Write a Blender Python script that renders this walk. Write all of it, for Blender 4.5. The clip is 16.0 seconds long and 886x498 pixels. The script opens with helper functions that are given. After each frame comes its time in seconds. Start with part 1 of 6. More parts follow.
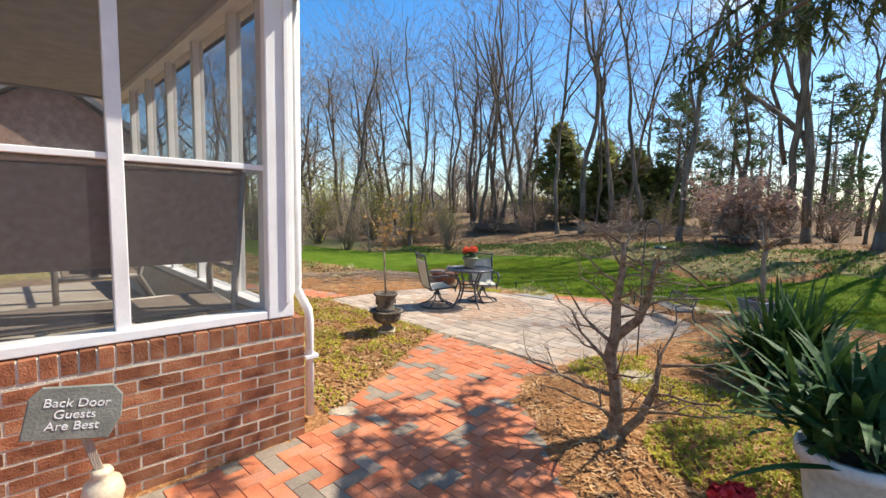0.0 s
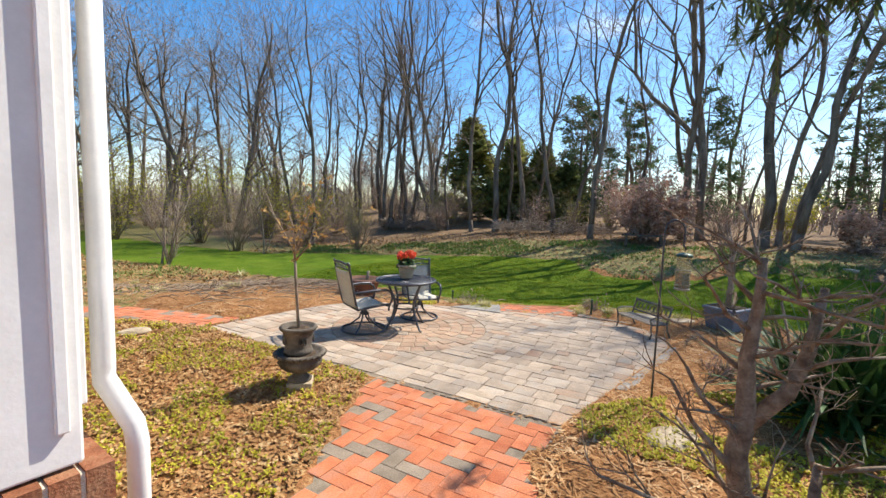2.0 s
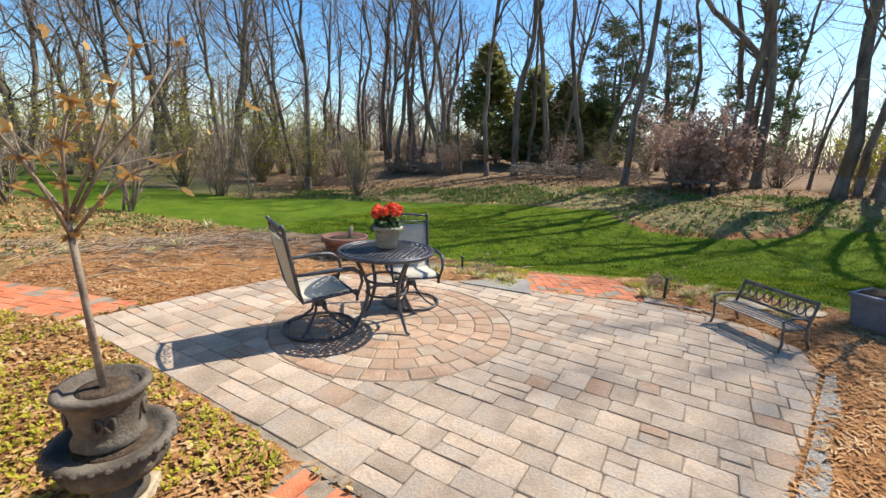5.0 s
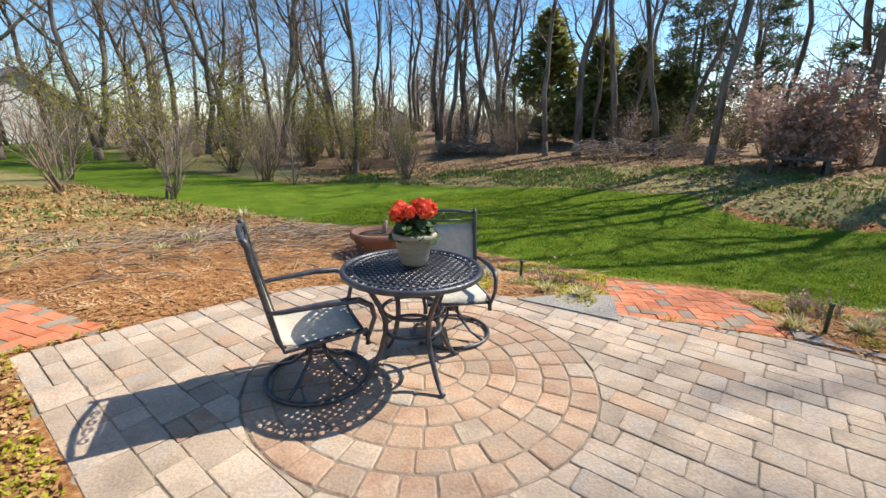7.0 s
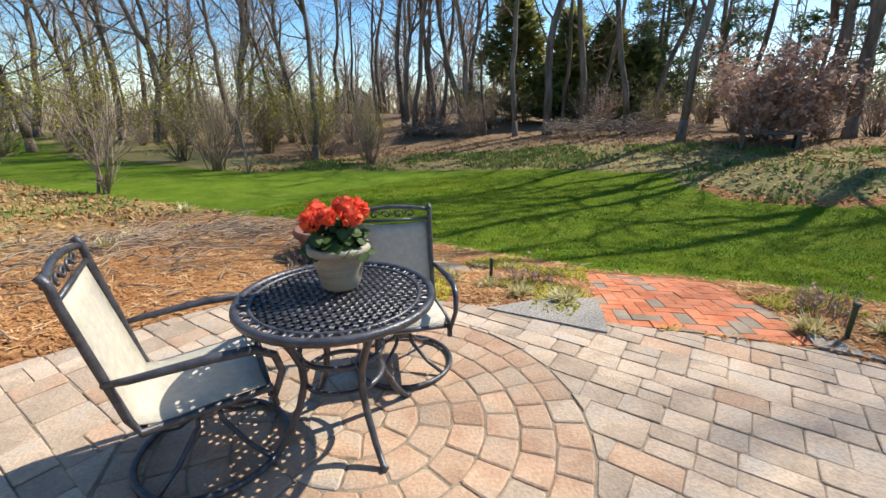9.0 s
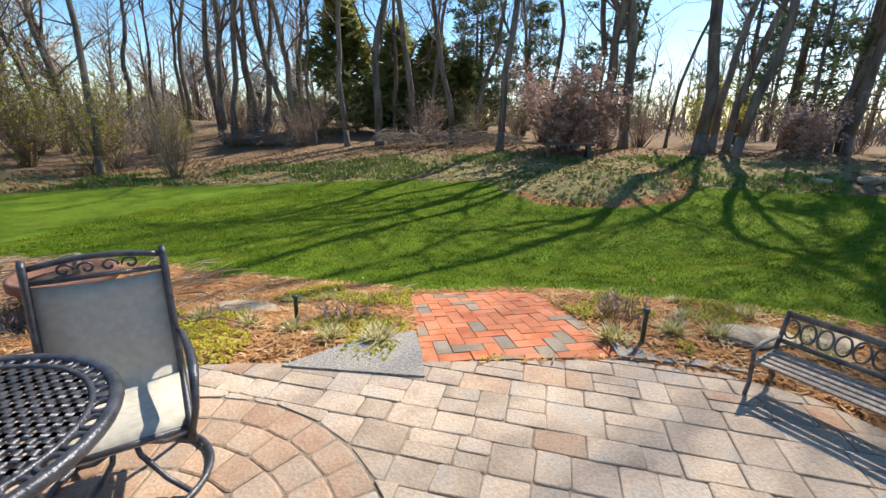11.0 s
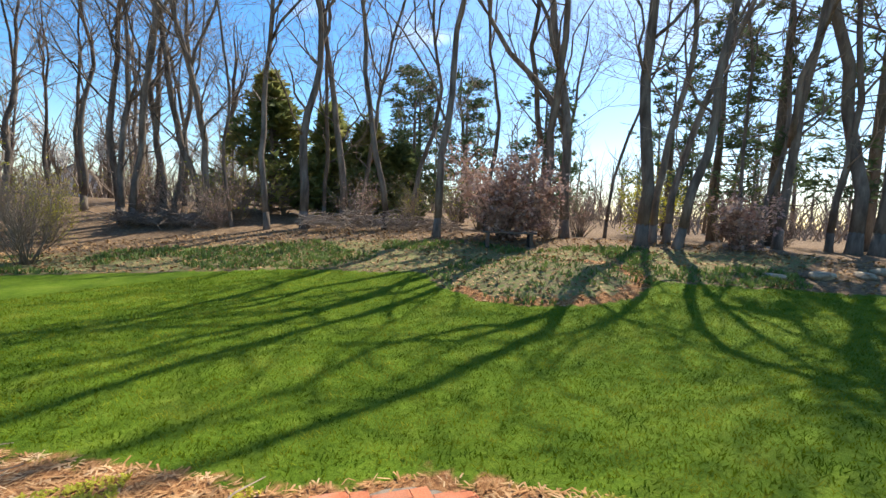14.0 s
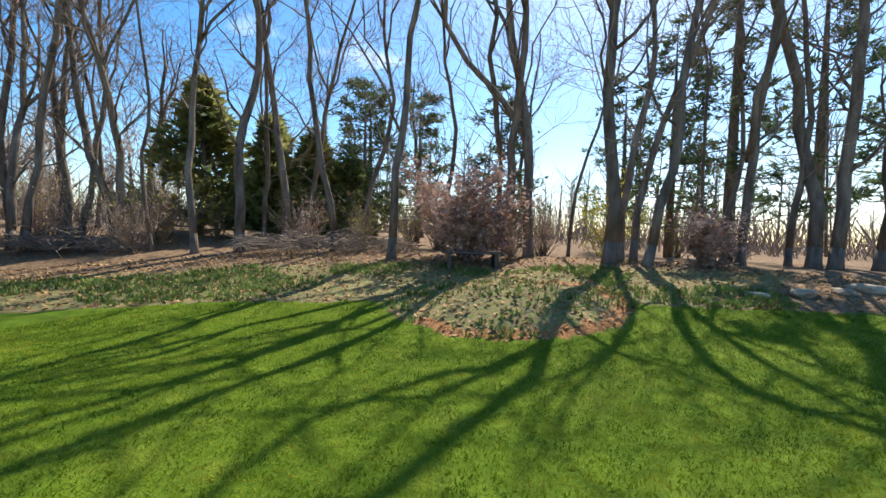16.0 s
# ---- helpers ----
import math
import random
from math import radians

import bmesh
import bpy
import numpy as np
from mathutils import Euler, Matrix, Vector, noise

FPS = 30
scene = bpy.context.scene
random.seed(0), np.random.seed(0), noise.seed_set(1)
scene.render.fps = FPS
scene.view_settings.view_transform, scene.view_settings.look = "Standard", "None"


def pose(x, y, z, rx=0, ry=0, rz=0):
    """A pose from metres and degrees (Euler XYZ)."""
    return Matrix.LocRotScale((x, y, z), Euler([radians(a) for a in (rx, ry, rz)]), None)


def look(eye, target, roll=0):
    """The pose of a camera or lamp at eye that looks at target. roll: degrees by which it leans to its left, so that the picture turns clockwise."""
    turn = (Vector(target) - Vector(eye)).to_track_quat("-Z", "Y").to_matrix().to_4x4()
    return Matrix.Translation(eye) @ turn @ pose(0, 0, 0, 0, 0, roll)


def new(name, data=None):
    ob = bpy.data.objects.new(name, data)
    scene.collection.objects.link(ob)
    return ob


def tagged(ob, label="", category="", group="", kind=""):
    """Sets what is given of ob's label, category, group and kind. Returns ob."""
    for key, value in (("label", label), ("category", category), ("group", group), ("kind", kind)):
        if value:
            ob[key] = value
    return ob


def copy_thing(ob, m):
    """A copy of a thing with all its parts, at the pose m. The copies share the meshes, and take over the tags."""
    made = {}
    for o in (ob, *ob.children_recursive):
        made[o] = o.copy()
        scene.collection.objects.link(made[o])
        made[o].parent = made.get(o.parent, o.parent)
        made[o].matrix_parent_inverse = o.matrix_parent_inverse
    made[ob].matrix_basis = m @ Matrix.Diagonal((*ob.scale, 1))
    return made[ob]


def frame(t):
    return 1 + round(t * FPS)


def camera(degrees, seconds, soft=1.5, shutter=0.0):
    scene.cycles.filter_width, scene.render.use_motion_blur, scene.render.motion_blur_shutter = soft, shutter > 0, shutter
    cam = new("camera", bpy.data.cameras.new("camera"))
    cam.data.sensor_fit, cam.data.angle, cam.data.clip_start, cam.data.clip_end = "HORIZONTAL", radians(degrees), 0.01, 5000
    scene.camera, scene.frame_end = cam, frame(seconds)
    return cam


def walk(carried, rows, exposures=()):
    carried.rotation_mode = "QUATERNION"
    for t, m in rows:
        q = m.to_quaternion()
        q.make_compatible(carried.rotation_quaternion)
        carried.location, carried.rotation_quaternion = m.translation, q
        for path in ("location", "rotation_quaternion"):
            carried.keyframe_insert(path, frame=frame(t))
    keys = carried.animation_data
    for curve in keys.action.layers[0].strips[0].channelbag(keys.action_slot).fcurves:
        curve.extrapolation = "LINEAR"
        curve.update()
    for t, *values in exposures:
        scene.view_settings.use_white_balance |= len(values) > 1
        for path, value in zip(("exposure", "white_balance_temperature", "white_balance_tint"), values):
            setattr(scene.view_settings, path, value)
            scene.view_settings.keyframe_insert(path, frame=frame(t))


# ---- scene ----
cam = camera(91.7, 16.0)
ROWS = [
    (0.0, 0.008, 0.089, 1.586, 84.617, -1.291, 0.236),
    (0.5, -0.077, 0.515, 1.555, 84.693, -1.436, -3.151),
    (1.0, -0.179, 0.913, 1.540, 84.569, -1.429, -6.269),
    (1.5, -0.268, 1.308, 1.539, 84.387, -1.802, -9.259),
    (2.0, -0.338, 1.688, 1.536, 84.567, -1.982, -12.816),
    (2.5, -0.316, 2.051, 1.505, 84.813, -2.058, -15.674),
    (3.0, -0.259, 2.382, 1.484, 84.554, -1.998, -17.636),
    (3.5, -0.148, 2.741, 1.465, 83.539, -2.147, -18.235),
    (4.0, 0.004, 3.077, 1.443, 81.737, -2.435, -17.212),
    (4.5, 0.120, 3.369, 1.432, 79.367, -2.588, -14.538),
    (5.0, 0.210, 3.699, 1.402, 77.185, -2.342, -10.990),
    (7.5, 0.476, 5.065, 1.322, 74.200, -0.597, -3.548),
    (8.0, 0.527, 5.258, 1.304, 73.496, -0.273, -3.327),
    (8.5, 0.592, 5.388, 1.291, 72.816, 0.048, -4.341),
    (9.0, 0.631, 5.469, 1.290, 72.415, 0.087, -7.936),
    (9.5, 0.674, 5.567, 1.291, 72.261, -0.126, -13.283),
    (10.0, 0.769, 5.653, 1.295, 72.405, -0.373, -19.193),
    (12.5, 1.624, 6.429, 1.248, 78.133, -2.304, -34.868),
    (13.0, 1.798, 6.676, 1.236, 81.384, -2.687, -34.851),
    (13.5, 1.987, 6.914, 1.236, 83.903, -2.788, -35.142),
    (14.0, 2.173, 7.160, 1.217, 85.241, -2.641, -35.810),
    (14.5, 2.323, 7.394, 1.227, 85.518, -2.302, -36.987),
    (15.0, 2.466, 7.689, 1.238, 85.625, -2.019, -38.866),
    (15.5, 2.627, 7.979, 1.210, 86.547, -1.866, -40.763),
    (16.0, 2.796, 8.209, 1.201, 88.069, -1.924, -42.238),
]

walk(cam, [(t, pose(x, y, z, rx, ry, rz)) for t, x, y, z, rx, ry, rz in ROWS],
     [(0.0, 0.84), (1.5, 0.8), (3.0, 0.76), (5.0, 0.77), (9.0, 0.76), (12.5, 0.87), (16.0, 0.92)])

# ---------------------------------------------------------------- light
SUN_ELEV, SUN_AZ = radians(49), radians(21)      # azimuth from +x towards +y
world = bpy.data.worlds.new("sky")
scene.world = world
world.use_nodes = True
wn = world.node_tree
sky = wn.nodes.new("ShaderNodeTexSky")
sky.sky_type, sky.sun_disc = "NISHITA", False
sky.sun_elevation, sky.sun_rotation = SUN_ELEV, radians(90) - SUN_AZ
sky.air_density, sky.dust_density, sky.ozone_density = 1.0, 0.7, 2.0
# thin cloud veils over the blue
tc = wn.nodes.new("ShaderNodeTexCoord")
mp = wn.nodes.new("ShaderNodeMapping")
mp.inputs["Scale"].default_value = (1.6, 1.6, 4.5)
cl = wn.nodes.new("ShaderNodeTexNoise")
cl.inputs["Scale"].default_value, cl.inputs["Detail"].default_value = 1.7, 6
rp = wn.nodes.new("ShaderNodeValToRGB")
rp.color_ramp.elements[0].position, rp.color_ramp.elements[1].position = 0.6, 0.85
rp.color_ramp.elements[0].color, rp.color_ramp.elements[1].color = (0, 0, 0, 1), (0.75, 0.75, 0.75, 1)
mx = wn.nodes.new("ShaderNodeMix")
mx.data_type = "RGBA"
mx.inputs["B"].default_value = (9, 9.3, 9.8, 1)
wn.links.new(tc.outputs["Generated"], mp.inputs["Vector"])
wn.links.new(mp.outputs[0], cl.inputs["Vector"])
wn.links.new(cl.outputs["Fac"], rp.inputs["Fac"])
wn.links.new(rp.outputs["Color"], mx.inputs["Factor"])
deep = wn.nodes.new("ShaderNodeHueSaturation")
deep.inputs["Saturation"].default_value = 1.4
wn.links.new(sky.outputs[0], deep.inputs["Color"])
wn.links.new(deep.outputs[0], mx.inputs["A"])
bg = wn.nodes["Background"]
bg.inputs["Strength"].default_value = 0.125
wn.links.new(mx.outputs["Result"], bg.inputs["Color"])
sun_data = bpy.data.lights.new("sun", "SUN")
sun_data.energy, sun_data.angle, sun_data.color = 4.6, radians(0.55), (1.0, 0.94, 0.84)
sun = new("sun", sun_data)
sd = Vector((math.cos(SUN_ELEV) * math.cos(SUN_AZ), math.cos(SUN_ELEV) * math.sin(SUN_AZ), math.sin(SUN_ELEV)))
sun.matrix_world = look(sd * 60, (0, 0, 0))


# ---------------------------------------------------------------- materials
def mat(name, colors, scale=8.0, rough=0.8, bump=0.3, bump_scale=40.0, metal=0.0, vary=0.0, coords="Object", detail=6.0,
        stops=None, spec=0.5, stain=0.0, stretch=(1, 1, 1), trans=0.0, grain=0.18):
    """Principled surface: colours mixed by coarse noise, broken by fine noise, fine relief, and a shift for each object."""
    m = bpy.data.materials.new(name)
    m.use_nodes = True
    n, l = m.node_tree.nodes, m.node_tree.links
    bs = n["Principled BSDF"]
    co = n.new("ShaderNodeTexCoord")
    ma = n.new("ShaderNodeMapping")
    ma.inputs["Scale"].default_value = stretch
    info = n.new("ShaderNodeObjectInfo")
    off = n.new("ShaderNodeVectorMath")
    off.operation = "MULTIPLY_ADD"
    off.inputs[1].default_value = (37, 61, 23)
    l.new(info.outputs["Random"], off.inputs[0])
    l.new(co.outputs[coords], off.inputs[2])
    l.new(off.outputs[0], ma.inputs["Vector"])
    a = n.new("ShaderNodeTexNoise")
    a.inputs["Scale"].default_value, a.inputs["Detail"].default_value = scale, detail
    l.new(ma.outputs[0], a.inputs["Vector"])
    r = n.new("ShaderNodeValToRGB")
    els = r.color_ramp.elements
    k = len(colors)
    while len(els) < k:
        els.new(0.5)
    for i, c in enumerate(colors):
        els[i].position = stops[i] if stops else 0.32 + 0.36 * i / max(1, k - 1)
        els[i].color = (*c, 1)
    l.new(a.outputs["Fac"], r.inputs["Fac"])
    out = r.outputs["Color"]
    b = n.new("ShaderNodeTexNoise")
    b.inputs["Scale"].default_value, b.inputs["Detail"].default_value = bump_scale, 4
    l.new(ma.outputs[0], b.inputs["Vector"])
    hs = n.new("ShaderNodeHueSaturation")
    l.new(out, hs.inputs["Color"])
    rng = n.new("ShaderNodeMapRange")
    rng.inputs["From Min"].default_value, rng.inputs["From Max"].default_value = 0.25, 0.75
    rng.inputs["To Min"].default_value, rng.inputs["To Max"].default_value = 1 - grain, 1 + grain
    l.new(b.outputs["Fac"], rng.inputs["Value"])
    mul = n.new("ShaderNodeMath")
    mul.operation = "MULTIPLY"
    l.new(rng.outputs[0], mul.inputs[0])
    vr = n.new("ShaderNodeMapRange")
    vr.inputs["To Min"].default_value, vr.inputs["To Max"].default_value = 1 - vary, 1 + vary
    l.new(info.outputs["Random"], vr.inputs["Value"])
    l.new(vr.outputs[0], mul.inputs[1])
    l.new(mul.outputs[0], hs.inputs["Value"])
    out = hs.outputs["Color"]
    if stain:
        s = n.new("ShaderNodeTexNoise")
        s.inputs["Scale"].default_value, s.inputs["Detail"].default_value = 2.3, 5
        l.new(co.outputs[coords], s.inputs["Vector"])
        sr = n.new("ShaderNodeMapRange")
        sr.inputs["From Min"].default_value, sr.inputs["From Max"].default_value = 0.52, 0.72
        sr.inputs["To Max"].default_value = stain
        l.new(s.outputs["Fac"], sr.inputs["Value"])
        sm = n.new("ShaderNodeMix")
        sm.data_type = "RGBA"
        sm.inputs["B"].default_value = (0.10, 0.085, 0.06, 1)
        l.new(sr.outputs[0], sm.inputs["Factor"])
        l.new(out, sm.inputs["A"])
        out = sm.outputs["Result"]
    l.new(out, bs.inputs["Base Color"])
    bs.inputs["Roughness"].default_value, bs.inputs["Metallic"].default_value = rough, metal
    bs.inputs["Specular IOR Level"].default_value = spec
    if bump:
        bp = n.new("ShaderNodeBump")
        bp.inputs["Strength"].default_value, bp.inputs["Distance"].default_value = bump, 0.01
        l.new(b.outputs["Fac"], bp.inputs["Height"])
        l.new(bp.outputs[0], bs.inputs["Normal"])
    if trans:
        tr = n.new("ShaderNodeBsdfTranslucent")
        l.new(out, tr.inputs["Color"])
        ms = n.new("ShaderNodeMixShader")
        ms.inputs[0].default_value = trans
        l.new(bs.outputs[0], ms.inputs[1])
        l.new(tr.outputs[0], ms.inputs[2])
        l.new(ms.outputs[0], n["Material Output"].inputs["Surface"])
    return m


M_BARK = mat("bark", [(0.09, 0.07, 0.054), (0.17, 0.135, 0.105), (0.25, 0.205, 0.16)], 5, 0.95, 0.8, 30, stretch=(1, 1, 0.25), vary=0.2, spec=0.1)
M_TWIG = mat("twig", [(0.2, 0.155, 0.115), (0.34, 0.265, 0.205)], 3, 0.95, 0, 30, vary=0.15, spec=0.1)
M_TWIG_TAN = mat("twig_tan", [(0.2, 0.15, 0.1), (0.34, 0.26, 0.18)], 4, 0.95, 0, 30, vary=0.15, spec=0.1)
M_PALE_BARK = mat("pale_bark", [(0.2, 0.15, 0.11), (0.36, 0.29, 0.22)], 12, 0.9, 0.5, 60, spec=0.1)
M_MAPLE = mat("maple_bark", [(0.15, 0.095, 0.06), (0.27, 0.19, 0.125), (0.38, 0.3, 0.21)], 18, 0.9, 0.7, 90, spec=0.15)
M_CEDAR = mat("cedar_green", [(0.12, 0.16, 0.06), (0.26, 0.28, 0.09), (0.4, 0.36, 0.12)], 0.7, 0.8, 0, 20, vary=0.15, trans=0.5, spec=0.2)
M_PINE = mat("pine_green", [(0.07, 0.105, 0.05), (0.14, 0.19, 0.085)], 0.6, 0.8, 0, 20, vary=0.15, trans=0.35, spec=0.2)
M_RUST_LEAF = mat("rust_leaf", [(0.3, 0.17, 0.13), (0.46, 0.3, 0.23), (0.55, 0.4, 0.32)], 3, 0.85, 0, 20, trans=0.25, spec=0.2)
M_TAN_LEAF = mat("tan_leaf", [(0.42, 0.25, 0.08), (0.6, 0.4, 0.16)], 9, 0.8, 0, 20, trans=0.3, spec=0.2)
M_LIME_LEAF = mat("lime_leaf", [(0.28, 0.28, 0.025), (0.6, 0.52, 0.05)], 2, 0.7, 0, 20, trans=0.3, spec=0.3)
M_GREEN_LEAF = mat("green_leaf", [(0.04, 0.08, 0.02), (0.1, 0.17, 0.035)], 2, 0.6, 0, 20, trans=0.25, spec=0.4)
M_YUCCA = mat("yucca_leaf", [(0.03, 0.07, 0.018), (0.065, 0.125, 0.03)], 5, 0.58, 0.1, 40, trans=0.15, spec=0.2)
M_STRAPPY = mat("strap_leaf", [(0.34, 0.31, 0.09), (0.58, 0.5, 0.22), (0.66, 0.58, 0.34)], 9, 0.6, 0, 20, trans=0.25)
M_BLOSSOM = mat("blossom", [(0.5, 0.47, 0.42), (0.72, 0.7, 0.66)], 1.0, 0.9, 0, 20, trans=0.3, spec=0.1)
M_STRAW = mat("straw", [(0.3, 0.14, 0.05), (0.48, 0.25, 0.1), (0.62, 0.42, 0.22)], 7, 0.9, 0, 20, spec=0.15)
M_LITTER = mat("dry_leaf", [(0.2, 0.1, 0.035), (0.38, 0.21, 0.08), (0.54, 0.37, 0.18)], 11, 0.85, 0, 20, spec=0.2)
M_PAVER = mat("concrete_paver", [(0.36, 0.275, 0.195), (0.46, 0.35, 0.25), (0.42, 0.35, 0.275)], 5, 0.9, 0.55, 70, vary=0.16, stain=0.25, spec=0.25)
M_PAVER_ROSE = mat("rose_paver", [(0.36, 0.22, 0.14), (0.43, 0.29, 0.19), (0.38, 0.29, 0.21)], 5, 0.9, 0.55, 70, vary=0.14, stain=0.25, spec=0.25)
M_CLAY = mat("red_brick_paver", [(0.46, 0.13, 0.055), (0.56, 0.19, 0.085), (0.5, 0.21, 0.12)], 6, 0.85, 0.4, 90, vary=0.14, stain=0.2, spec=0.25)
M_CLAY_GREY = mat("grey_brick_paver", [(0.22, 0.17, 0.12), (0.32, 0.25, 0.18)], 6, 0.88, 0.4, 90, vary=0.14, stain=0.2, spec=0.25)
M_WALLBRICK = mat("wall_brick", [(0.16, 0.06, 0.03), (0.28, 0.105, 0.05), (0.34, 0.17, 0.09)], 9, 0.9, 0.5, 100, vary=0.28, spec=0.2)
M_MORTAR = mat("mortar", [(0.55, 0.48, 0.36), (0.68, 0.6, 0.46)], 12, 0.95, 0.5, 120, spec=0.1)
M_JOINT = mat("joint_sand", [(0.2, 0.16, 0.115), (0.34, 0.27, 0.19)], 14, 0.95, 0.6, 120, spec=0.1)
M_WHITE = mat("white_paint", [(0.74, 0.72, 0.68), (0.83, 0.81, 0.77)], 6, 0.5, 0.08, 60, stain=0.12, grain=0.03)
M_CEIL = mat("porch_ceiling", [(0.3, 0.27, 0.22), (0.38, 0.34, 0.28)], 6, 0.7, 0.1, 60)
M_IRON = mat("dark_cast_metal", [(0.045, 0.045, 0.05), (0.1, 0.1, 0.11)], 22, 0.36, 0.25, 120, metal=0.35)
M_BENCH = mat("weathered_bench_metal", [(0.08, 0.072, 0.064), (0.15, 0.132, 0.112), (0.22, 0.19, 0.155)], 14, 0.65, 0.3, 90, metal=0.1)
M_SLING = mat("woven_sling", [(0.56, 0.51, 0.4), (0.66, 0.61, 0.5)], 30, 0.8, 0.5, 400, trans=0.12, spec=0.25)
M_SLING_BROWN = mat("brown_sling", [(0.2, 0.155, 0.11), (0.27, 0.21, 0.16)], 30, 0.8, 0.5, 400, trans=0.1, spec=0.25)
M_URN = mat("weathered_urn", [(0.055, 0.045, 0.034), (0.11, 0.09, 0.068), (0.18, 0.15, 0.115)], 9, 0.85, 0.5, 90, spec=0.25)
M_POT = mat("glazed_grey_pot", [(0.3, 0.265, 0.19), (0.4, 0.35, 0.26)], 6, 0.55, 0.15, 60, stretch=(1, 1, 6))
M_TERRA = mat("terracotta", [(0.17, 0.08, 0.05), (0.3, 0.145, 0.09)], 8, 0.85, 0.3, 70)
M_SOIL = mat("potting_soil", [(0.05, 0.035, 0.025), (0.12, 0.085, 0.055)], 30, 0.95, 0.8, 160, spec=0.1)
M_PETAL = mat("coral_petal", [(0.75, 0.07, 0.03), (0.95, 0.2, 0.09)], 22, 0.6, 0, 60, trans=0.3, spec=0.3)
M_RED = mat("red_petal", [(0.5, 0.01, 0.02), (0.75, 0.03, 0.04)], 22, 0.6, 0, 60, trans=0.2)
M_STONE = mat("field_stone", [(0.26, 0.19, 0.12), (0.42, 0.33, 0.22), (0.52, 0.43, 0.3)], 5, 0.9, 0.8, 40, spec=0.2)
M_GRAVEL = mat("gravel", [(0.24, 0.215, 0.18), (0.44, 0.4, 0.34)], 60, 0.95, 1.0, 130, spec=0.2)
M_SLATE = mat("sign_slate", [(0.14, 0.15, 0.12), (0.22, 0.23, 0.19)], 8, 0.8, 0.3, 80)
M_WRITING = mat("white_lettering", [(0.7, 0.7, 0.66), (0.8, 0.8, 0.76)], 8, 0.7, 0, 60)
M_WOOD = mat("weathered_wood", [(0.24, 0.19, 0.14), (0.4, 0.33, 0.25)], 10, 0.85, 0.5, 60, stretch=(6, 1, 1))
M_CREAM = mat("cream_glaze", [(0.6, 0.48, 0.3), (0.68, 0.57, 0.4)], 7, 0.4, 0.1, 60)
M_PLANTER = mat("blue_grey_planter", [(0.13, 0.14, 0.17), (0.2, 0.21, 0.24)], 8, 0.7, 0.2, 60)
M_GREEN_METAL = mat("green_painted_metal", [(0.03, 0.07, 0.05), (0.05, 0.1, 0.07)], 9, 0.45, 0.1, 60, metal=0.2)
M_SEED = mat("seed", [(0.07, 0.05, 0.03), (0.2, 0.15, 0.09)], 60, 0.9, 0.6, 120)
M_CARPET = mat("porch_floor", [(0.3, 0.25, 0.18), (0.38, 0.32, 0.24)], 6, 0.95, 0.4, 120)
M_FRAME_TAN = mat("taupe_metal_frame", [(0.3, 0.26, 0.21), (0.38, 0.33, 0.27)], 14, 0.5, 0.1, 60, metal=0.2)
M_ROOF = mat("grey_shingle", [(0.12, 0.115, 0.11), (0.22, 0.21, 0.2)], 3, 0.95, 0.5, 30)
M_FARBRICK = mat("house_brick", [(0.3, 0.16, 0.1), (0.42, 0.25, 0.17)], 6, 0.9, 0.4, 30)
M_DARK = mat("dark_opening", [(0.02, 0.022, 0.025), (0.05, 0.055, 0.06)], 2, 0.2, 0, 20)
M_SIDING = mat("pale_siding", [(0.6, 0.59, 0.56), (0.7, 0.69, 0.66)], 4, 0.7, 0.1, 30)
M_SCREEN = bpy.data.materials.new("insect_screen")
M_SCREEN.use_nodes = True
_n, _l = M_SCREEN.node_tree.nodes, M_SCREEN.node_tree.links
_t = _n.new("ShaderNodeBsdfTransparent")
_m = _n.new("ShaderNodeMixShader")
_m.inputs[0].default_value = 0.36
_n["Principled BSDF"].inputs["Base Color"].default_value = (0.1, 0.1, 0.1, 1)
_n["Principled BSDF"].inputs["Roughness"].default_value = 0.5
_l.new(_t.outputs[0], _m.inputs[1])
_l.new(_n["Principled BSDF"].outputs[0], _m.inputs[2])
_l.new(_m.outputs[0], _n["Material Output"].inputs["Surface"])
M_GLASS = bpy.data.materials.new("clear_plastic")
M_GLASS.use_nodes = True
_p = M_GLASS.node_tree.nodes["Principled BSDF"]
_p.inputs["Base Color"].default_value = (0.95, 0.85, 0.6, 1)
_p.inputs["Transmission Weight"].default_value, _p.inputs["Roughness"].default_value, _p.inputs["IOR"].default_value = 0.8, 0.25, 1.1


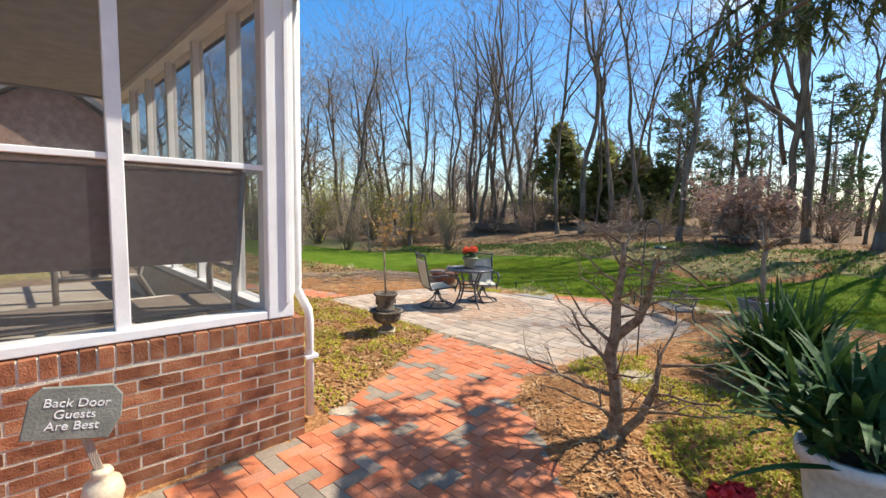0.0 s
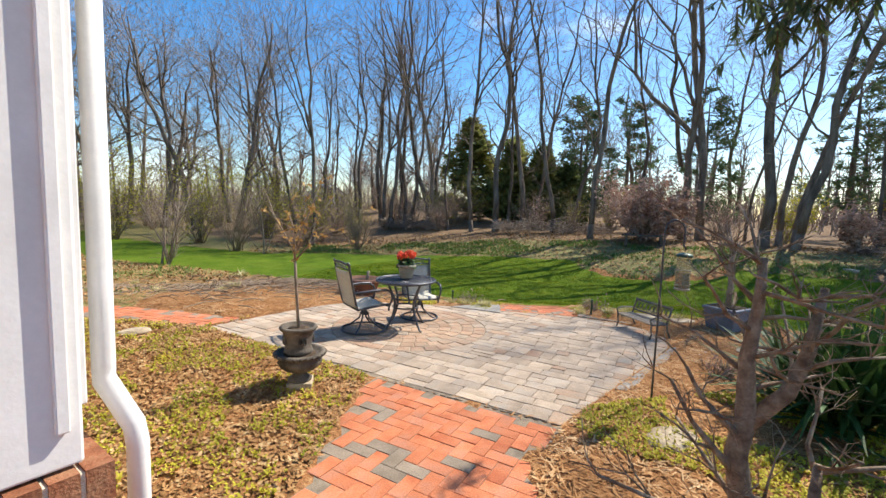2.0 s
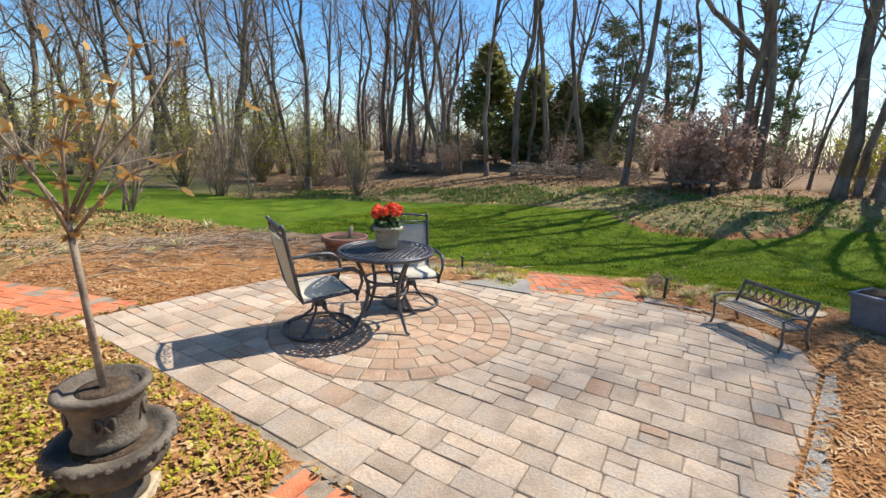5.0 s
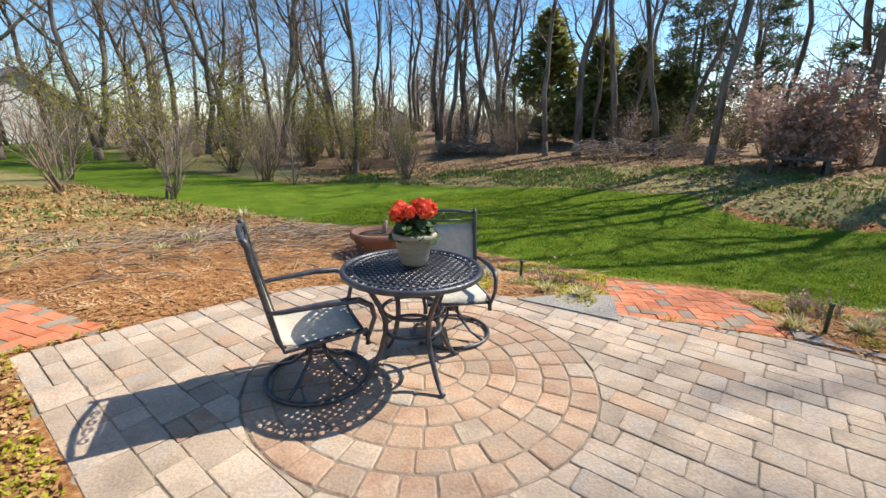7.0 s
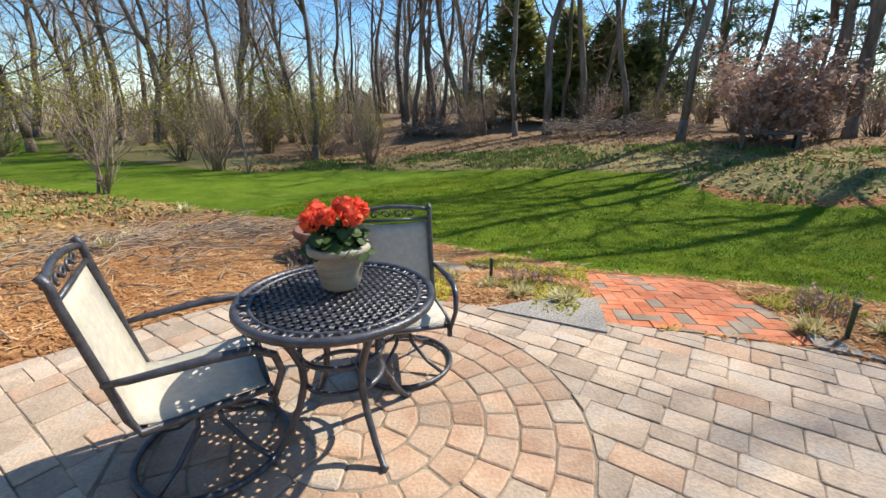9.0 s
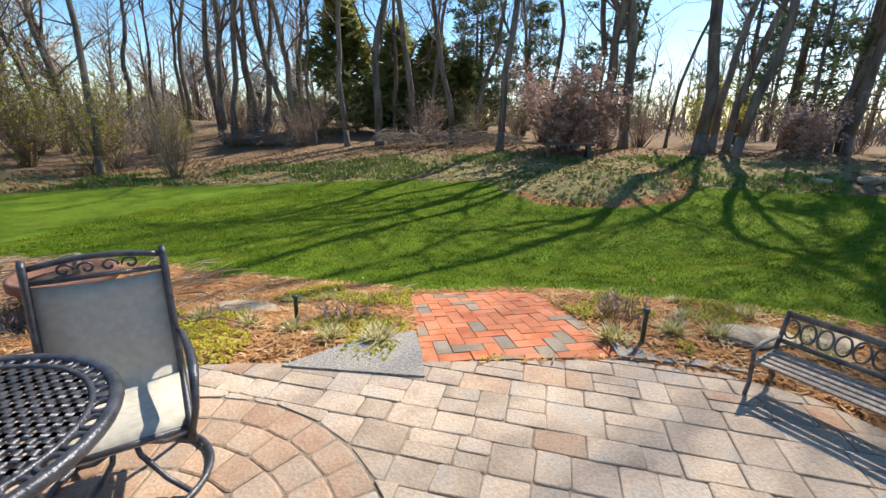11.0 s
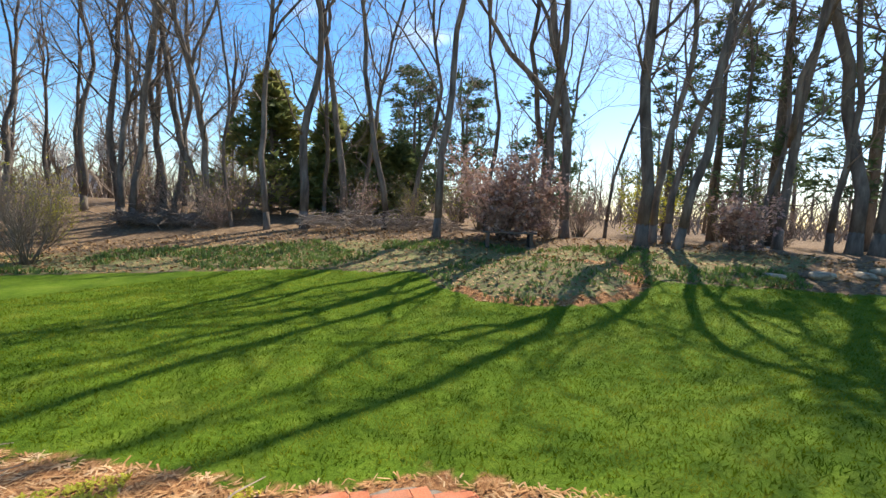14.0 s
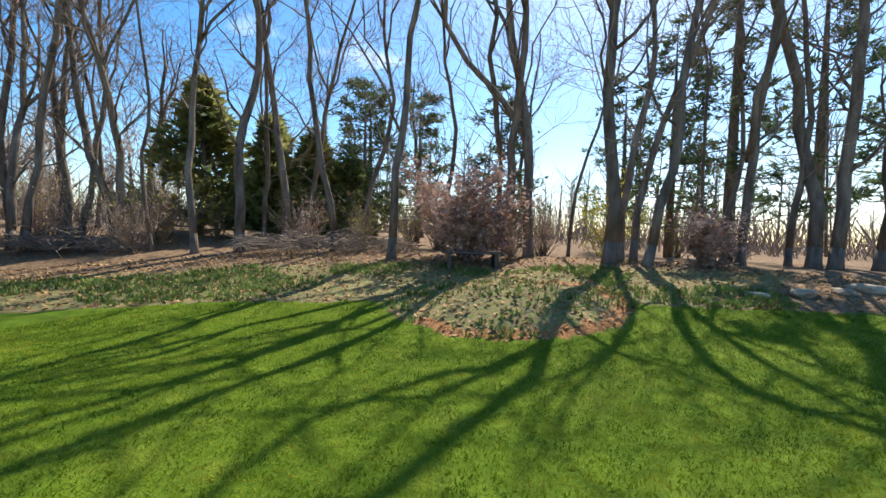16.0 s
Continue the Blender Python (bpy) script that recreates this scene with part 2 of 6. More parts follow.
# ---------------------------------------------------------------- mesh building
class Geo:
    """Collects vertices and faces of one part."""

    def __init__(self):
        self.v, self.f = [], []

    def add(self, v, f):
        o = len(self.v)
        self.v.extend(v)
        self.f.extend([tuple(i + o for i in q) for q in f])
        return self

    def box(self, c, s, m=None, taper=1.0):
        x, y, z = s[0] / 2, s[1] / 2, s[2] / 2
        pts = []
        for k in (-1, 1):
            g = taper if k > 0 else 1.0
            pts += [Vector((a * x * g, b * y * g, k * z)) for a, b in ((-1, -1), (1, -1), (1, 1), (-1, 1))]
        pts = [(m @ p if m else p) + Vector(c) for p in pts]
        return self.add([tuple(p) for p in pts], [(3, 2, 1, 0), (4, 5, 6, 7), (0, 1, 5, 4), (1, 2, 6, 5), (2, 3, 7, 6), (3, 0, 4, 7)])

    def tube(self, path, rad, n=8, closed=False, flat=1.0):
        """A round bar along path; rad: one radius or one for each point."""
        path = [Vector(p) for p in path]
        k = len(path)
        rad = [rad] * k if isinstance(rad, (int, float)) else rad
        up = Vector((0, 0, 1))
        vs, prev = [], None
        for i, p in enumerate(path):
            if closed:
                d = path[(i + 1) % k] - path[i - 1]
            else:
                d = path[min(i + 1, k - 1)] - path[max(i - 1, 0)]
            d = d.normalized() if d.length > 1e-9 else Vector((0, 0, 1))
            if prev is None:
                a = d.cross(up)
                if a.length < 0.05:
                    a = d.cross(Vector((1, 0, 0)))
            else:
                a = prev - d * prev.dot(d)
            a.normalize()
            prev = a
            b = d.cross(a)
            for j in range(n):
                t = 2 * math.pi * j / n
                q = p + (a * math.cos(t) + b * math.sin(t) * flat) * rad[i]
                vs.append(tuple(q))
        fs = []
        for i in range(k if closed else k - 1):
            for j in range(n):
                i2 = (i + 1) % k
                fs.append((i * n + j, i * n + (j + 1) % n, i2 * n + (j + 1) % n, i2 * n + j))
        if not closed and n > 3:
            fs += [tuple(range(n - 1, -1, -1)), tuple((k - 1) * n + j for j in range(n))]
        return self.add(vs, fs)

    def lathe(self, prof, n=32, c=(0, 0, 0), wave=None):
        """A turned shape from (radius, height) pairs; wave(angle, i) scales the radius."""
        vs = []
        for i, (r, z) in enumerate(prof):
            for j in range(n):
                t = 2 * math.pi * j / n
                g = r * (wave(t, i) if wave else 1)
                vs.append((c[0] + g * math.cos(t), c[1] + g * math.sin(t), c[2] + z))
        fs = [(i * n + j, i * n + (j + 1) % n, (i + 1) * n + (j + 1) % n, (i + 1) * n + j) for i in range(len(prof) - 1) for j in range(n)]
        fs += [tuple(range(n - 1, -1, -1)), tuple((len(prof) - 1) * n + j for j in range(n))]
        return self.add(vs, fs)

    def prism(self, poly, z0, z1, inset=0.0):
        """A slab over a convex outline, its top edge drawn in by inset."""
        n = len(poly)
        cx, cy = sum(p[0] for p in poly) / n, sum(p[1] for p in poly) / n
        def shrink(p):
            d = math.hypot(p[0] - cx, p[1] - cy)
            g = max(0.0, 1 - inset * 1.3 / max(d, 1e-6))
            return (cx + (p[0] - cx) * g, cy + (p[1] - cy) * g)
        vs = [(*p, z0) for p in poly] + [(*p, z1 - inset * 0.7) for p in poly] + [(*shrink(p), z1) for p in poly]
        fs = [(k * n + i, k * n + (i + 1) % n, (k + 1) * n + (i + 1) % n, (k + 1) * n + i) for k in range(2) for i in range(n)]
        fs.append(tuple(2 * n + i for i in range(n)))
        return self.add(vs, fs)

    def leaf(self, p, d, w, length, up=Vector((0, 0, 1)), droop=0.0):
        """A narrow pointed blade of two quads and a tip."""
        d = Vector(d).normalized()
        s = d.cross(up)
        if s.length < 0.05:
            s = Vector((1, 0, 0))
        s.normalize()
        p = Vector(p)
        a, b, c = p, p + d * length * 0.5 - Vector((0, 0, droop * 0.3)), p + d * length - Vector((0, 0, droop))
        return self.add([tuple(a - s * w * 0.35), tuple(a + s * w * 0.35), tuple(b + s * w * 0.5), tuple(b - s * w * 0.5), tuple(c)],
                        [(0, 1, 2, 3), (3, 2, 4)])

    def mesh(self, name, m, smooth=True):
        me = bpy.data.meshes.new(name)
        me.from_pydata(self.v, [], self.f)
        me.materials.append(m)
        if smooth:
            me.polygons.foreach_set("use_smooth", [True] * len(me.polygons))
        me.update()
        return me

    def ob(self, name, m, parent=None, smooth=True, bevel=0.0):
        o = new(name, self.mesh(name, m, smooth))
        if bevel:
            b = o.modifiers.new("bevel", "BEVEL")
            b.width, b.segments, b.limit_method = bevel, 2, "ANGLE"
        if smooth and bevel:
            o.data.polygons.foreach_set("use_smooth", [False] * len(o.data.polygons))
        if parent:
            o.parent = parent
        return o


def thing(name, m, label, category, group="", kind=""):
    """An empty at a thing's base, to which its parts belong."""
    o = new(name)
    o.empty_display_size = 0.1
    o.matrix_world = m
    return tagged(o, label, category, group, kind)


def smoothstep(v):
    v = min(1.0, max(0.0, v))
    return v * v * (3 - 2 * v)


def inside(poly, x, y):
    hit = False
    for (x0, y0), (x1, y1) in zip(poly, poly[1:] + poly[:1]):
        if (y0 > y) != (y1 > y) and x < (x1 - x0) * (y - y0) / (y1 - y0) + x0:
            hit = not hit
    return hit


def edge_distance(poly, x, y):
    best = 1e9
    for (x0, y0), (x1, y1) in zip(poly, poly[1:] + poly[:1]):
        dx, dy = x1 - x0, y1 - y0
        t = max(0, min(1, ((x - x0) * dx + (y - y0) * dy) / (dx * dx + dy * dy)))
        best = min(best, math.hypot(x - x0 - t * dx, y - y0 - t * dy))
    return best


def clip(poly, nx, ny, d):
    """The part of a convex outline on which nx*x + ny*y >= d."""
    out = []
    for p, q in zip(poly, poly[1:] + poly[:1]):
        a, b = nx * p[0] + ny * p[1] - d, nx * q[0] + ny * q[1] - d
        if a >= 0:
            out.append(p)
        if (a >= 0) != (b >= 0):
            t = a / (a - b)
            out.append((p[0] + (q[0] - p[0]) * t, p[1] + (q[1] - p[1]) * t))
    return out


def clip_to(poly, hull):
    """poly cut to a convex outline given counter-clockwise."""
    for (x0, y0), (x1, y1) in zip(hull, hull[1:] + hull[:1]):
        nx, ny = -(y1 - y0), x1 - x0
        poly = clip(poly, nx, ny, nx * x0 + ny * y0)
        if len(poly) < 3:
            return []
    return poly


def area(poly):
    return abs(sum(p[0] * q[1] - q[0] * p[1] for p, q in zip(poly, poly[1:] + poly[:1]))) / 2


# ---------------------------------------------------------------- plan
def land(x, y):
    """Height of the open ground: a dip in the lawn, a rise under the woods."""
    z = -0.42 * smoothstep((y + 0.22 * x - 7.89) / 3.47) + 1.0 * smoothstep((x + 0.61 * (y - 9) - 6.85) / 11.07)
    return z + 0.6 * smoothstep((y + 0.08 * x - 22.9) / 11.5)


PATIO = [(-1.96, 7.3), (-0.13, 5.53), (1.21, 4.4), (2.0, 4.92), (2.7, 5.39), (3.37, 5.87), (3.62, 6.2), (3.62, 6.62), (3.42, 6.98),
         (3.02, 7.33), (0.98, 8.3), (0.25, 8.52), (-0.52, 8.44), (-1.06, 8.07), (-1.58, 7.64)]
PATH = [(-0.1, 5.5), (-0.33, 4.85), (-0.5, 4.22), (-0.74, 3.5), (-0.94, 2.95), (-1.8, 2.16), (-3.2, 0.9), (-3.2, -3.0), (0.9, -3.0), (0.85, 1.0), (0.8, 2.5),
        (0.72, 3.1), (0.66, 3.6), (0.8, 4.02), (1.21, 4.38)]
PAD = [(2.02, 7.83), (3.1, 7.34), (3.58, 8.72), (3.46, 8.95), (2.62, 9.36)]
WEST = [(-1.6, 7.66), (-2.67, 8.3), (-3.9, 8.7), (-4.2, 8.1), (-2.7, 7.62), (-1.98, 7.32)]
HARD = [PATIO, PATH, PAD, WEST]
LAWN = [(-30, 32), (-12, 20.5), (-7.7, 17.0), (-5.4, 15.5), (-3.1, 14.1), (-1.7, 13.0), (-0.6, 12.3), (0.5, 11.57), (1.72, 10.6), (2.5, 9.75), (2.65, 9.42),
        (3.5, 9.0), (3.75, 8.55), (4.19, 7.9), (4.48, 7.4), (5.0, 6.8), (6.2, 5.6), (7.2, 4.2), (8, 2), (9, -6), (24, -6), (18, 4),
        (14.2, 7.2), (12.9, 8.5), (11.5, 10.3), (10.6, 11.5), (9.3, 11.2), (8.2, 11.5), (7.55, 12.0), (7.05, 12.7), (7.0, 13.8),
        (7.3, 15.0), (6.7, 15.4), (5.2, 16.9), (3.6, 17.8), (2.1, 18.5), (-1.0, 19.3), (-3.0, 18.9), (-4.8, 20.0), (-7.0, 21.6), (-11, 25), (-30, 44)]
ISLAND = [(7.1, 12.7), (7.6, 12.05), (8.2, 11.6), (9.2, 11.3), (10.4, 11.6), (11, 12.6), (10.4, 14.2), (9, 14.8), (7.6, 14.3), (7.05, 13.6)]


def hard_at(x, y):
    return any(inside(p, x, y) for p in HARD)


def rough_edge(x, y):
    return 0.12 * noise.noise((x * 2.3, y * 2.3, 1)) + 0.06 * noise.noise((x * 7, y * 7, 4))


def ground_z(x, y):
    z = land(x, y)
    if not hard_at(x, y):
        d = min(edge_distance(p, x, y) for p in HARD) if -5 < x < 7 and -4 < y < 12 else 3
        z += 0.03 * min(1, d / 0.25) + 0.02 * noise.noise((x * 1.7, y * 1.7, 7)) * min(1, d / 0.3)
    else:
        z -= 0.05 if max(edge_distance(p, x, y) for p in HARD if inside(p, x, y)) > 0.17 else 0.014
    if inside(ISLAND, x, y):
        z += 0.25 * min(1, edge_distance(ISLAND, x, y) / 1.2)
    if -4.5 < x < 1.0 and 8.2 < y < 13.5:          # heaped mulch beyond the patio
        z += 0.22 * math.exp(-((x + 1.5) / 1.6) ** 2 - ((y - 10.9) / 1.3) ** 2)
    return z


def axis(fine0, fine1, step, far):
    a = list(np.arange(fine0, fine1, step))
    s, v = step, fine1
    while v < far:
        a.append(v)
        s *= 1.25
        v += s
    a.append(far)
    s, v = step * 1.25, fine0 - step
    lo = []
    while v > -far:
        lo.append(v)
        s *= 1.25
        v -= s
    lo.append(-far)
    return lo[::-1] + a


def ground_material():
    m = bpy.data.materials.new("ground_cover")
    m.use_nodes = True
    n, l = m.node_tree.nodes, m.node_tree.links
    bs = n["Principled BSDF"]
    co = n.new("ShaderNodeTexCoord")

    def tone(scale, cols, detail=8, rough=0.65):
        t = n.new("ShaderNodeTexNoise")
        t.inputs["Scale"].default_value, t.inputs["Detail"].default_value, t.inputs["Roughness"].default_value = scale, detail, rough
        l.new(co.outputs["Object"], t.inputs["Vector"])
        r = n.new("ShaderNodeValToRGB")
        while len(r.color_ramp.elements) < len(cols):
            r.color_ramp.elements.new(0.5)
        for i, c in enumerate(cols):
            r.color_ramp.elements[i].position = 0.3 + 0.4 * i / (len(cols) - 1)
            r.color_ramp.elements[i].color = (*c, 1)
        l.new(t.outputs["Fac"], r.inputs["Fac"])
        return r.outputs["Color"], t

    def mixed(f, a, b):
        x = n.new("ShaderNodeMix")
        x.data_type = "RGBA"
        l.new(f, x.inputs["Factor"])
        l.new(a, x.inputs["A"])
        l.new(b, x.inputs["B"])
        return x.outputs["Result"]

    def mask(name):
        a = n.new("ShaderNodeAttribute")
        a.attribute_name = name
        t = n.new("ShaderNodeTexNoise")
        t.inputs["Scale"].default_value, t.inputs["Detail"].default_value = 6, 6
        l.new(co.outputs["Object"], t.inputs["Vector"])
        s = n.new("ShaderNodeMath")
        s.operation = "ADD"
        l.new(a.outputs["Fac"], s.inputs[0])
        l.new(t.outputs["Fac"], s.inputs[1])
        r = n.new("ShaderNodeMapRange")
        r.inputs["From Min"].default_value, r.inputs["From Max"].default_value = 0.9, 1.1
        l.new(s.outputs[0], r.inputs["Value"])
        return r.outputs[0]

    litter, t1 = tone(9, [(0.09, 0.055, 0.03), (0.2, 0.13, 0.075), (0.34, 0.24, 0.14)])
    mulch, t2 = tone(26, [(0.12, 0.05, 0.02), (0.34, 0.155, 0.06), (0.5, 0.29, 0.13)])
    grass, t3 = tone(14, [(0.045, 0.085, 0.005), (0.09, 0.145, 0.008), (0.15, 0.205, 0.02)])
    patch, t4 = tone(1.9, [(0.05, 0.105, 0.004), (0.11, 0.175, 0.01), (0.21, 0.25, 0.03)], 7)
    gmix = n.new("ShaderNodeMix")
    gmix.data_type = "RGBA"
    gmix.inputs["Factor"].default_value = 0.4
    l.new(grass, gmix.inputs["A"])
    l.new(patch, gmix.inputs["B"])
    green, t5 = tone(11, [(0.2, 0.13, 0.07), (0.27, 0.2, 0.1), (0.17, 0.19, 0.06), (0.14, 0.2, 0.05)])
    dry, t6 = tone(5, [(0.16, 0.1, 0.045), (0.34, 0.24, 0.1), (0.17, 0.17, 0.05), (0.3, 0.24, 0.1)])
    c = mixed(mask("cover"), litter, green)
    c = mixed(mask("dry"), c, dry)
    c = mixed(mask("mulch"), c, mulch)
    c = mixed(mask("lawn"), c, gmix.outputs["Result"])
    l.new(c, bs.inputs["Base Color"])
    bs.inputs["Roughness"].default_value, bs.inputs["Specular IOR Level"].default_value = 0.95, 0.1
    b = n.new("ShaderNodeBump")
    b.inputs["Strength"].default_value, b.inputs["Distance"].default_value = 0.9, 0.03
    l.new(t2.outputs["Fac"], b.inputs["Height"])
    l.new(b.outputs[0], bs.inputs["Normal"])
    return m


def build_ground():
    xs, ys = axis(-7, 13, 0.16, 400), axis(-3, 20, 0.16, 400)
    nx, ny = len(xs), len(ys)
    vs, lay = [], {"lawn": [], "mulch": [], "cover": [], "dry": []}
    for y in ys:
        for x in xs:
            near = -12 < x < 20 and -8 < y < 30
            vs.append((x, y, ground_z(x, y) if near else land(x, y)))
            e = rough_edge(x, y)
            def soft(poly, w):
                d = edge_distance(poly, x, y) * (1 if inside(poly, x, y) else -1)
                return max(0, min(1, 0.5 + (d + e * 0.8) / w))
            lay["lawn"].append(soft(LAWN, 0.5))
            bed = max(0, min(1, (13.6 - y - 0.1 * x) / 2)) if x > -3.2 else max(0, min(1, (8.6 - y) / 1.5))
            ring = 1.0 if 6 < x < 12 and edge_distance(ISLAND, x, y) < 0.22 and y < 13.5 else 0
            lay["mulch"].append(max(ring, bed if -6 < x < 6.5 else 0))
            lay["dry"].append(1.0 if x < -1.5 and 8.5 < y < 18 else (0.5 if x < -8 else 0))
            lay["cover"].append(0.95 * max(0, min(1, 1.2 - abs(edge_distance(LAWN, x, y) - 1.5) / 2.5)) if y > 10 and not inside(LAWN, x, y) else 0)
    fs = [(j * nx + i, j * nx + i + 1, (j + 1) * nx + i + 1, (j + 1) * nx + i) for j in range(ny - 1) for i in range(nx - 1)]
    me = bpy.data.meshes.new("ground")
    me.from_pydata(vs, [], fs)
    for k, v in lay.items():
        me.attributes.new(k, "FLOAT", "POINT").data.foreach_set("value", v)
    me.materials.append(ground_material())
    me.polygons.foreach_set("use_smooth", [True] * len(me.polygons))
    return tagged(new("ground", me), "lawn, mulched beds and leaf-littered woodland floor", "ground", kind="structure")


build_ground()


# ---------------------------------------------------------------- trees
def limb(g, tw, p, d, length, rad, level, top, rnd, curl=0.12, full=1.0):
    """One limb and all that grows from it; thick limbs go to g, twigs to tw."""
    steps = 2 if level == 3 else max(3, min(14, int(length / (0.8 if level < 2 else 0.45))))
    pts, rads = [p.copy()], [rad]
    q, dd = p.copy(), d.copy()
    for i in range(steps):
        dd = (dd + Vector((rnd.gauss(0, curl), rnd.gauss(0, curl), rnd.gauss(0, curl) + 0.05 * (level > 0)))).normalized()
        q = q + dd * (length / steps)
        pts.append(q.copy())
        t = (i + 1) / steps
        rads.append(max(min(0.007, rad * 0.5), rad * (1 - (0.62 if level == 0 else 0.8) * t)))
    (g if rad > 0.025 else tw).tube(pts, rads, (9, 6, 4, 3, 3)[level])
    if level >= top:
        return
    kids = max(2, round((9, 6, 9, 4)[level] * full))
    for k in range(kids):
        t = (rnd.uniform(0.2, 0.98) if level == 0 else rnd.uniform(0.25, 1.0))
        if k == 0:
            t = 1.0
        i = min(steps, int(t * steps))
        base = pts[i]
        along = (pts[i] - pts[max(0, i - 1)]).normalized() if i else d
        side = Vector((rnd.gauss(0, 1), rnd.gauss(0, 1), rnd.gauss(0, 0.4)))
        side = (side - along * side.dot(along)).normalized()
        spread = rnd.uniform(0.25, 0.9) if level == 0 else rnd.uniform(0.45, 1.0)
        nd = (along + side * spread + Vector((0, 0, 0.15))).normalized()
        nl = length * (rnd.uniform(0.3, 0.5) if level == 0 else rnd.uniform(0.35, 0.6))
        limb(g, tw, base, nd, nl, rads[i] * rnd.uniform(0.45, 0.7), level + 1, top, rnd, curl * 1.6 if level < 2 else curl * 1.1, full)


def tree_limb(g, tw, p, d, length, rad, level, rnd, spread=1.0, full=1.0):
    """One crooked limb of a woodland tree that keeps its heading, with its branches and twigs."""
    steps = (15, 8, 4, 2)[level]
    pts, rads = [p.copy()], [rad]
    q, head, sway = p.copy(), d.copy(), Vector((0, 0, 0))
    amp = (0.11, 0.24, 0.26, 0.25)[level]
    for i in range(steps):
        sway = sway * 0.62 + Vector((rnd.gauss(0, amp), rnd.gauss(0, amp), rnd.gauss(0, amp * 0.5)))
        if level:
            head = (head + Vector((0, 0, 0.1 if level == 1 else 0.05))).normalized()
        q = q + (head + sway).normalized() * (length / steps)
        pts.append(q.copy())
        t = (i + 1) / steps
        rads.append(max(0.0065, rad * (1 - 0.8 * t ** 1.15)) if level < 3 else 0.0055)
    (g if rad > 0.028 else tw).tube(pts, rads, (9, 6, 4, 3)[level])
    if level == 3:
        return
    kids = max(2, round((19, 8, 5)[level] * full))
    for k in range(kids):
        t = (rnd.uniform(0.35, 0.7) if k < 3 else rnd.uniform(0.12, 0.95)) if level == 0 else rnd.uniform(0.22, 1.0)
        i = min(steps, max(1, round(t * steps)))
        along = (pts[i] - pts[i - 1]).normalized()
        side = Vector((rnd.gauss(0, 1), rnd.gauss(0, 1), rnd.gauss(0, 0.35)))
        side = (side - along * side.dot(along)).normalized()
        main = level == 0 and k < 3
        if main:                                     # leaders that share the crown
            nd, nl, nr = along + side * rnd.uniform(0.25, 0.5) * spread, length * rnd.uniform(0.4, 0.55), rads[i] * rnd.uniform(0.55, 0.72)
        elif level == 0:
            nd, nl, nr = along * 0.6 + side * rnd.uniform(0.6, 1.1) * spread, length * rnd.uniform(0.16, 0.36) * spread, rads[i] * rnd.uniform(0.2, 0.4)
        else:
            nd, nl, nr = along + side * rnd.uniform(0.5, 1.2), length * rnd.uniform(0.36, 0.7), rads[i] * rnd.uniform(0.4, 0.65)
        tree_limb(g, tw, pts[i], nd.normalized(), nl, max(nr, 0.008 if level < 2 else 0.0055), level + 1, rnd, spread, full)


def bare_tree(x, y, h, r, lean, seed, toward=(0.74, -0.67), label="tall leafless woodland tree with grey-brown bark", fork=0, full=1.0, spread=1.0):
    rnd = random.Random(seed)
    e = thing("bare_tree", Matrix.Translation((x, y, ground_z(x, y) - 0.1)), label, "tree", "bare woodland trees")
    g, tw = Geo(), Geo()
    d = Vector((toward[0] * lean, toward[1] * lean, 1)).normalized()
    g.tube([(0, 0, 0), tuple(d * 0.25), tuple(d * 0.7)], [r * 1.4, r * 1.13, r * 0.99], 9)
    start = d * 0.65
    tree_limb(g, tw, start, d, h * 0.85, r, 0, rnd, spread, full)
    if fork:
        tree_limb(g, tw, start + d * fork, (d + Vector((-0.4 * toward[0], -0.4 * toward[1], 0.1))).normalized(), h * 0.5, r * 0.7, 1, rnd, spread, full)
    g.ob("trunk", M_BARK, e)
    tagged(tw.ob("twigs", M_TWIG, e), kind="stuff")
    return e


WOODS = [(0.61, 30.1, 0.14, 0.0), (1.81, 28.18, 0.15, -0.05), (2.2, 26.2, 0.15, 0.0), (3.19, 27.2, 0.14, -0.06), (3.55, 27.19, 0.12, 0.02), (4.39, 25.54, 0.16, -0.24), (5.09, 24.04, 0.07, -0.15), (6.0, 22.86, 0.13, -0.08), (7.14, 22.36, 0.19, -0.07), (8.49, 24.23, 0.1, 0.06), (8.85, 22.8, 0.17, -0.14), (9.82, 23.69, 0.11, 0.1), (9.37, 20.57, 0.13, 0.02), (10.92, 21.41, 0.12, 0.01), (9.81, 18.07, 0.15, 0.05), (12.91, 19.28, 0.11, -0.02), (13.23, 16.77, 0.17, -0.08), (13.41, 16.05, 0.19, -0.02), (15.59, 16.04, 0.07, 0.04), (13.8, 13.71, 0.21, 0.03), (14.55, 13.77, 0.13, 0.01), (15.05, 13.63, 0.13, 0.05), (14.08, 12.84, 0.15, 0.19), (17.16, 12.53, 0.1, -0.04), (17.8, 12.11, 0.13, -0.05), (17.41, 11.59, 0.22, 0.05), (18.6, 10.69, 0.16, 0.0), (18.18, 10.08, 0.29, 0.09), (18.43, 9.65, 0.28, 0.09), (19.28, 8.83, 0.26, 0.12), (17.79, 7.87, 0.28, 0.05)]
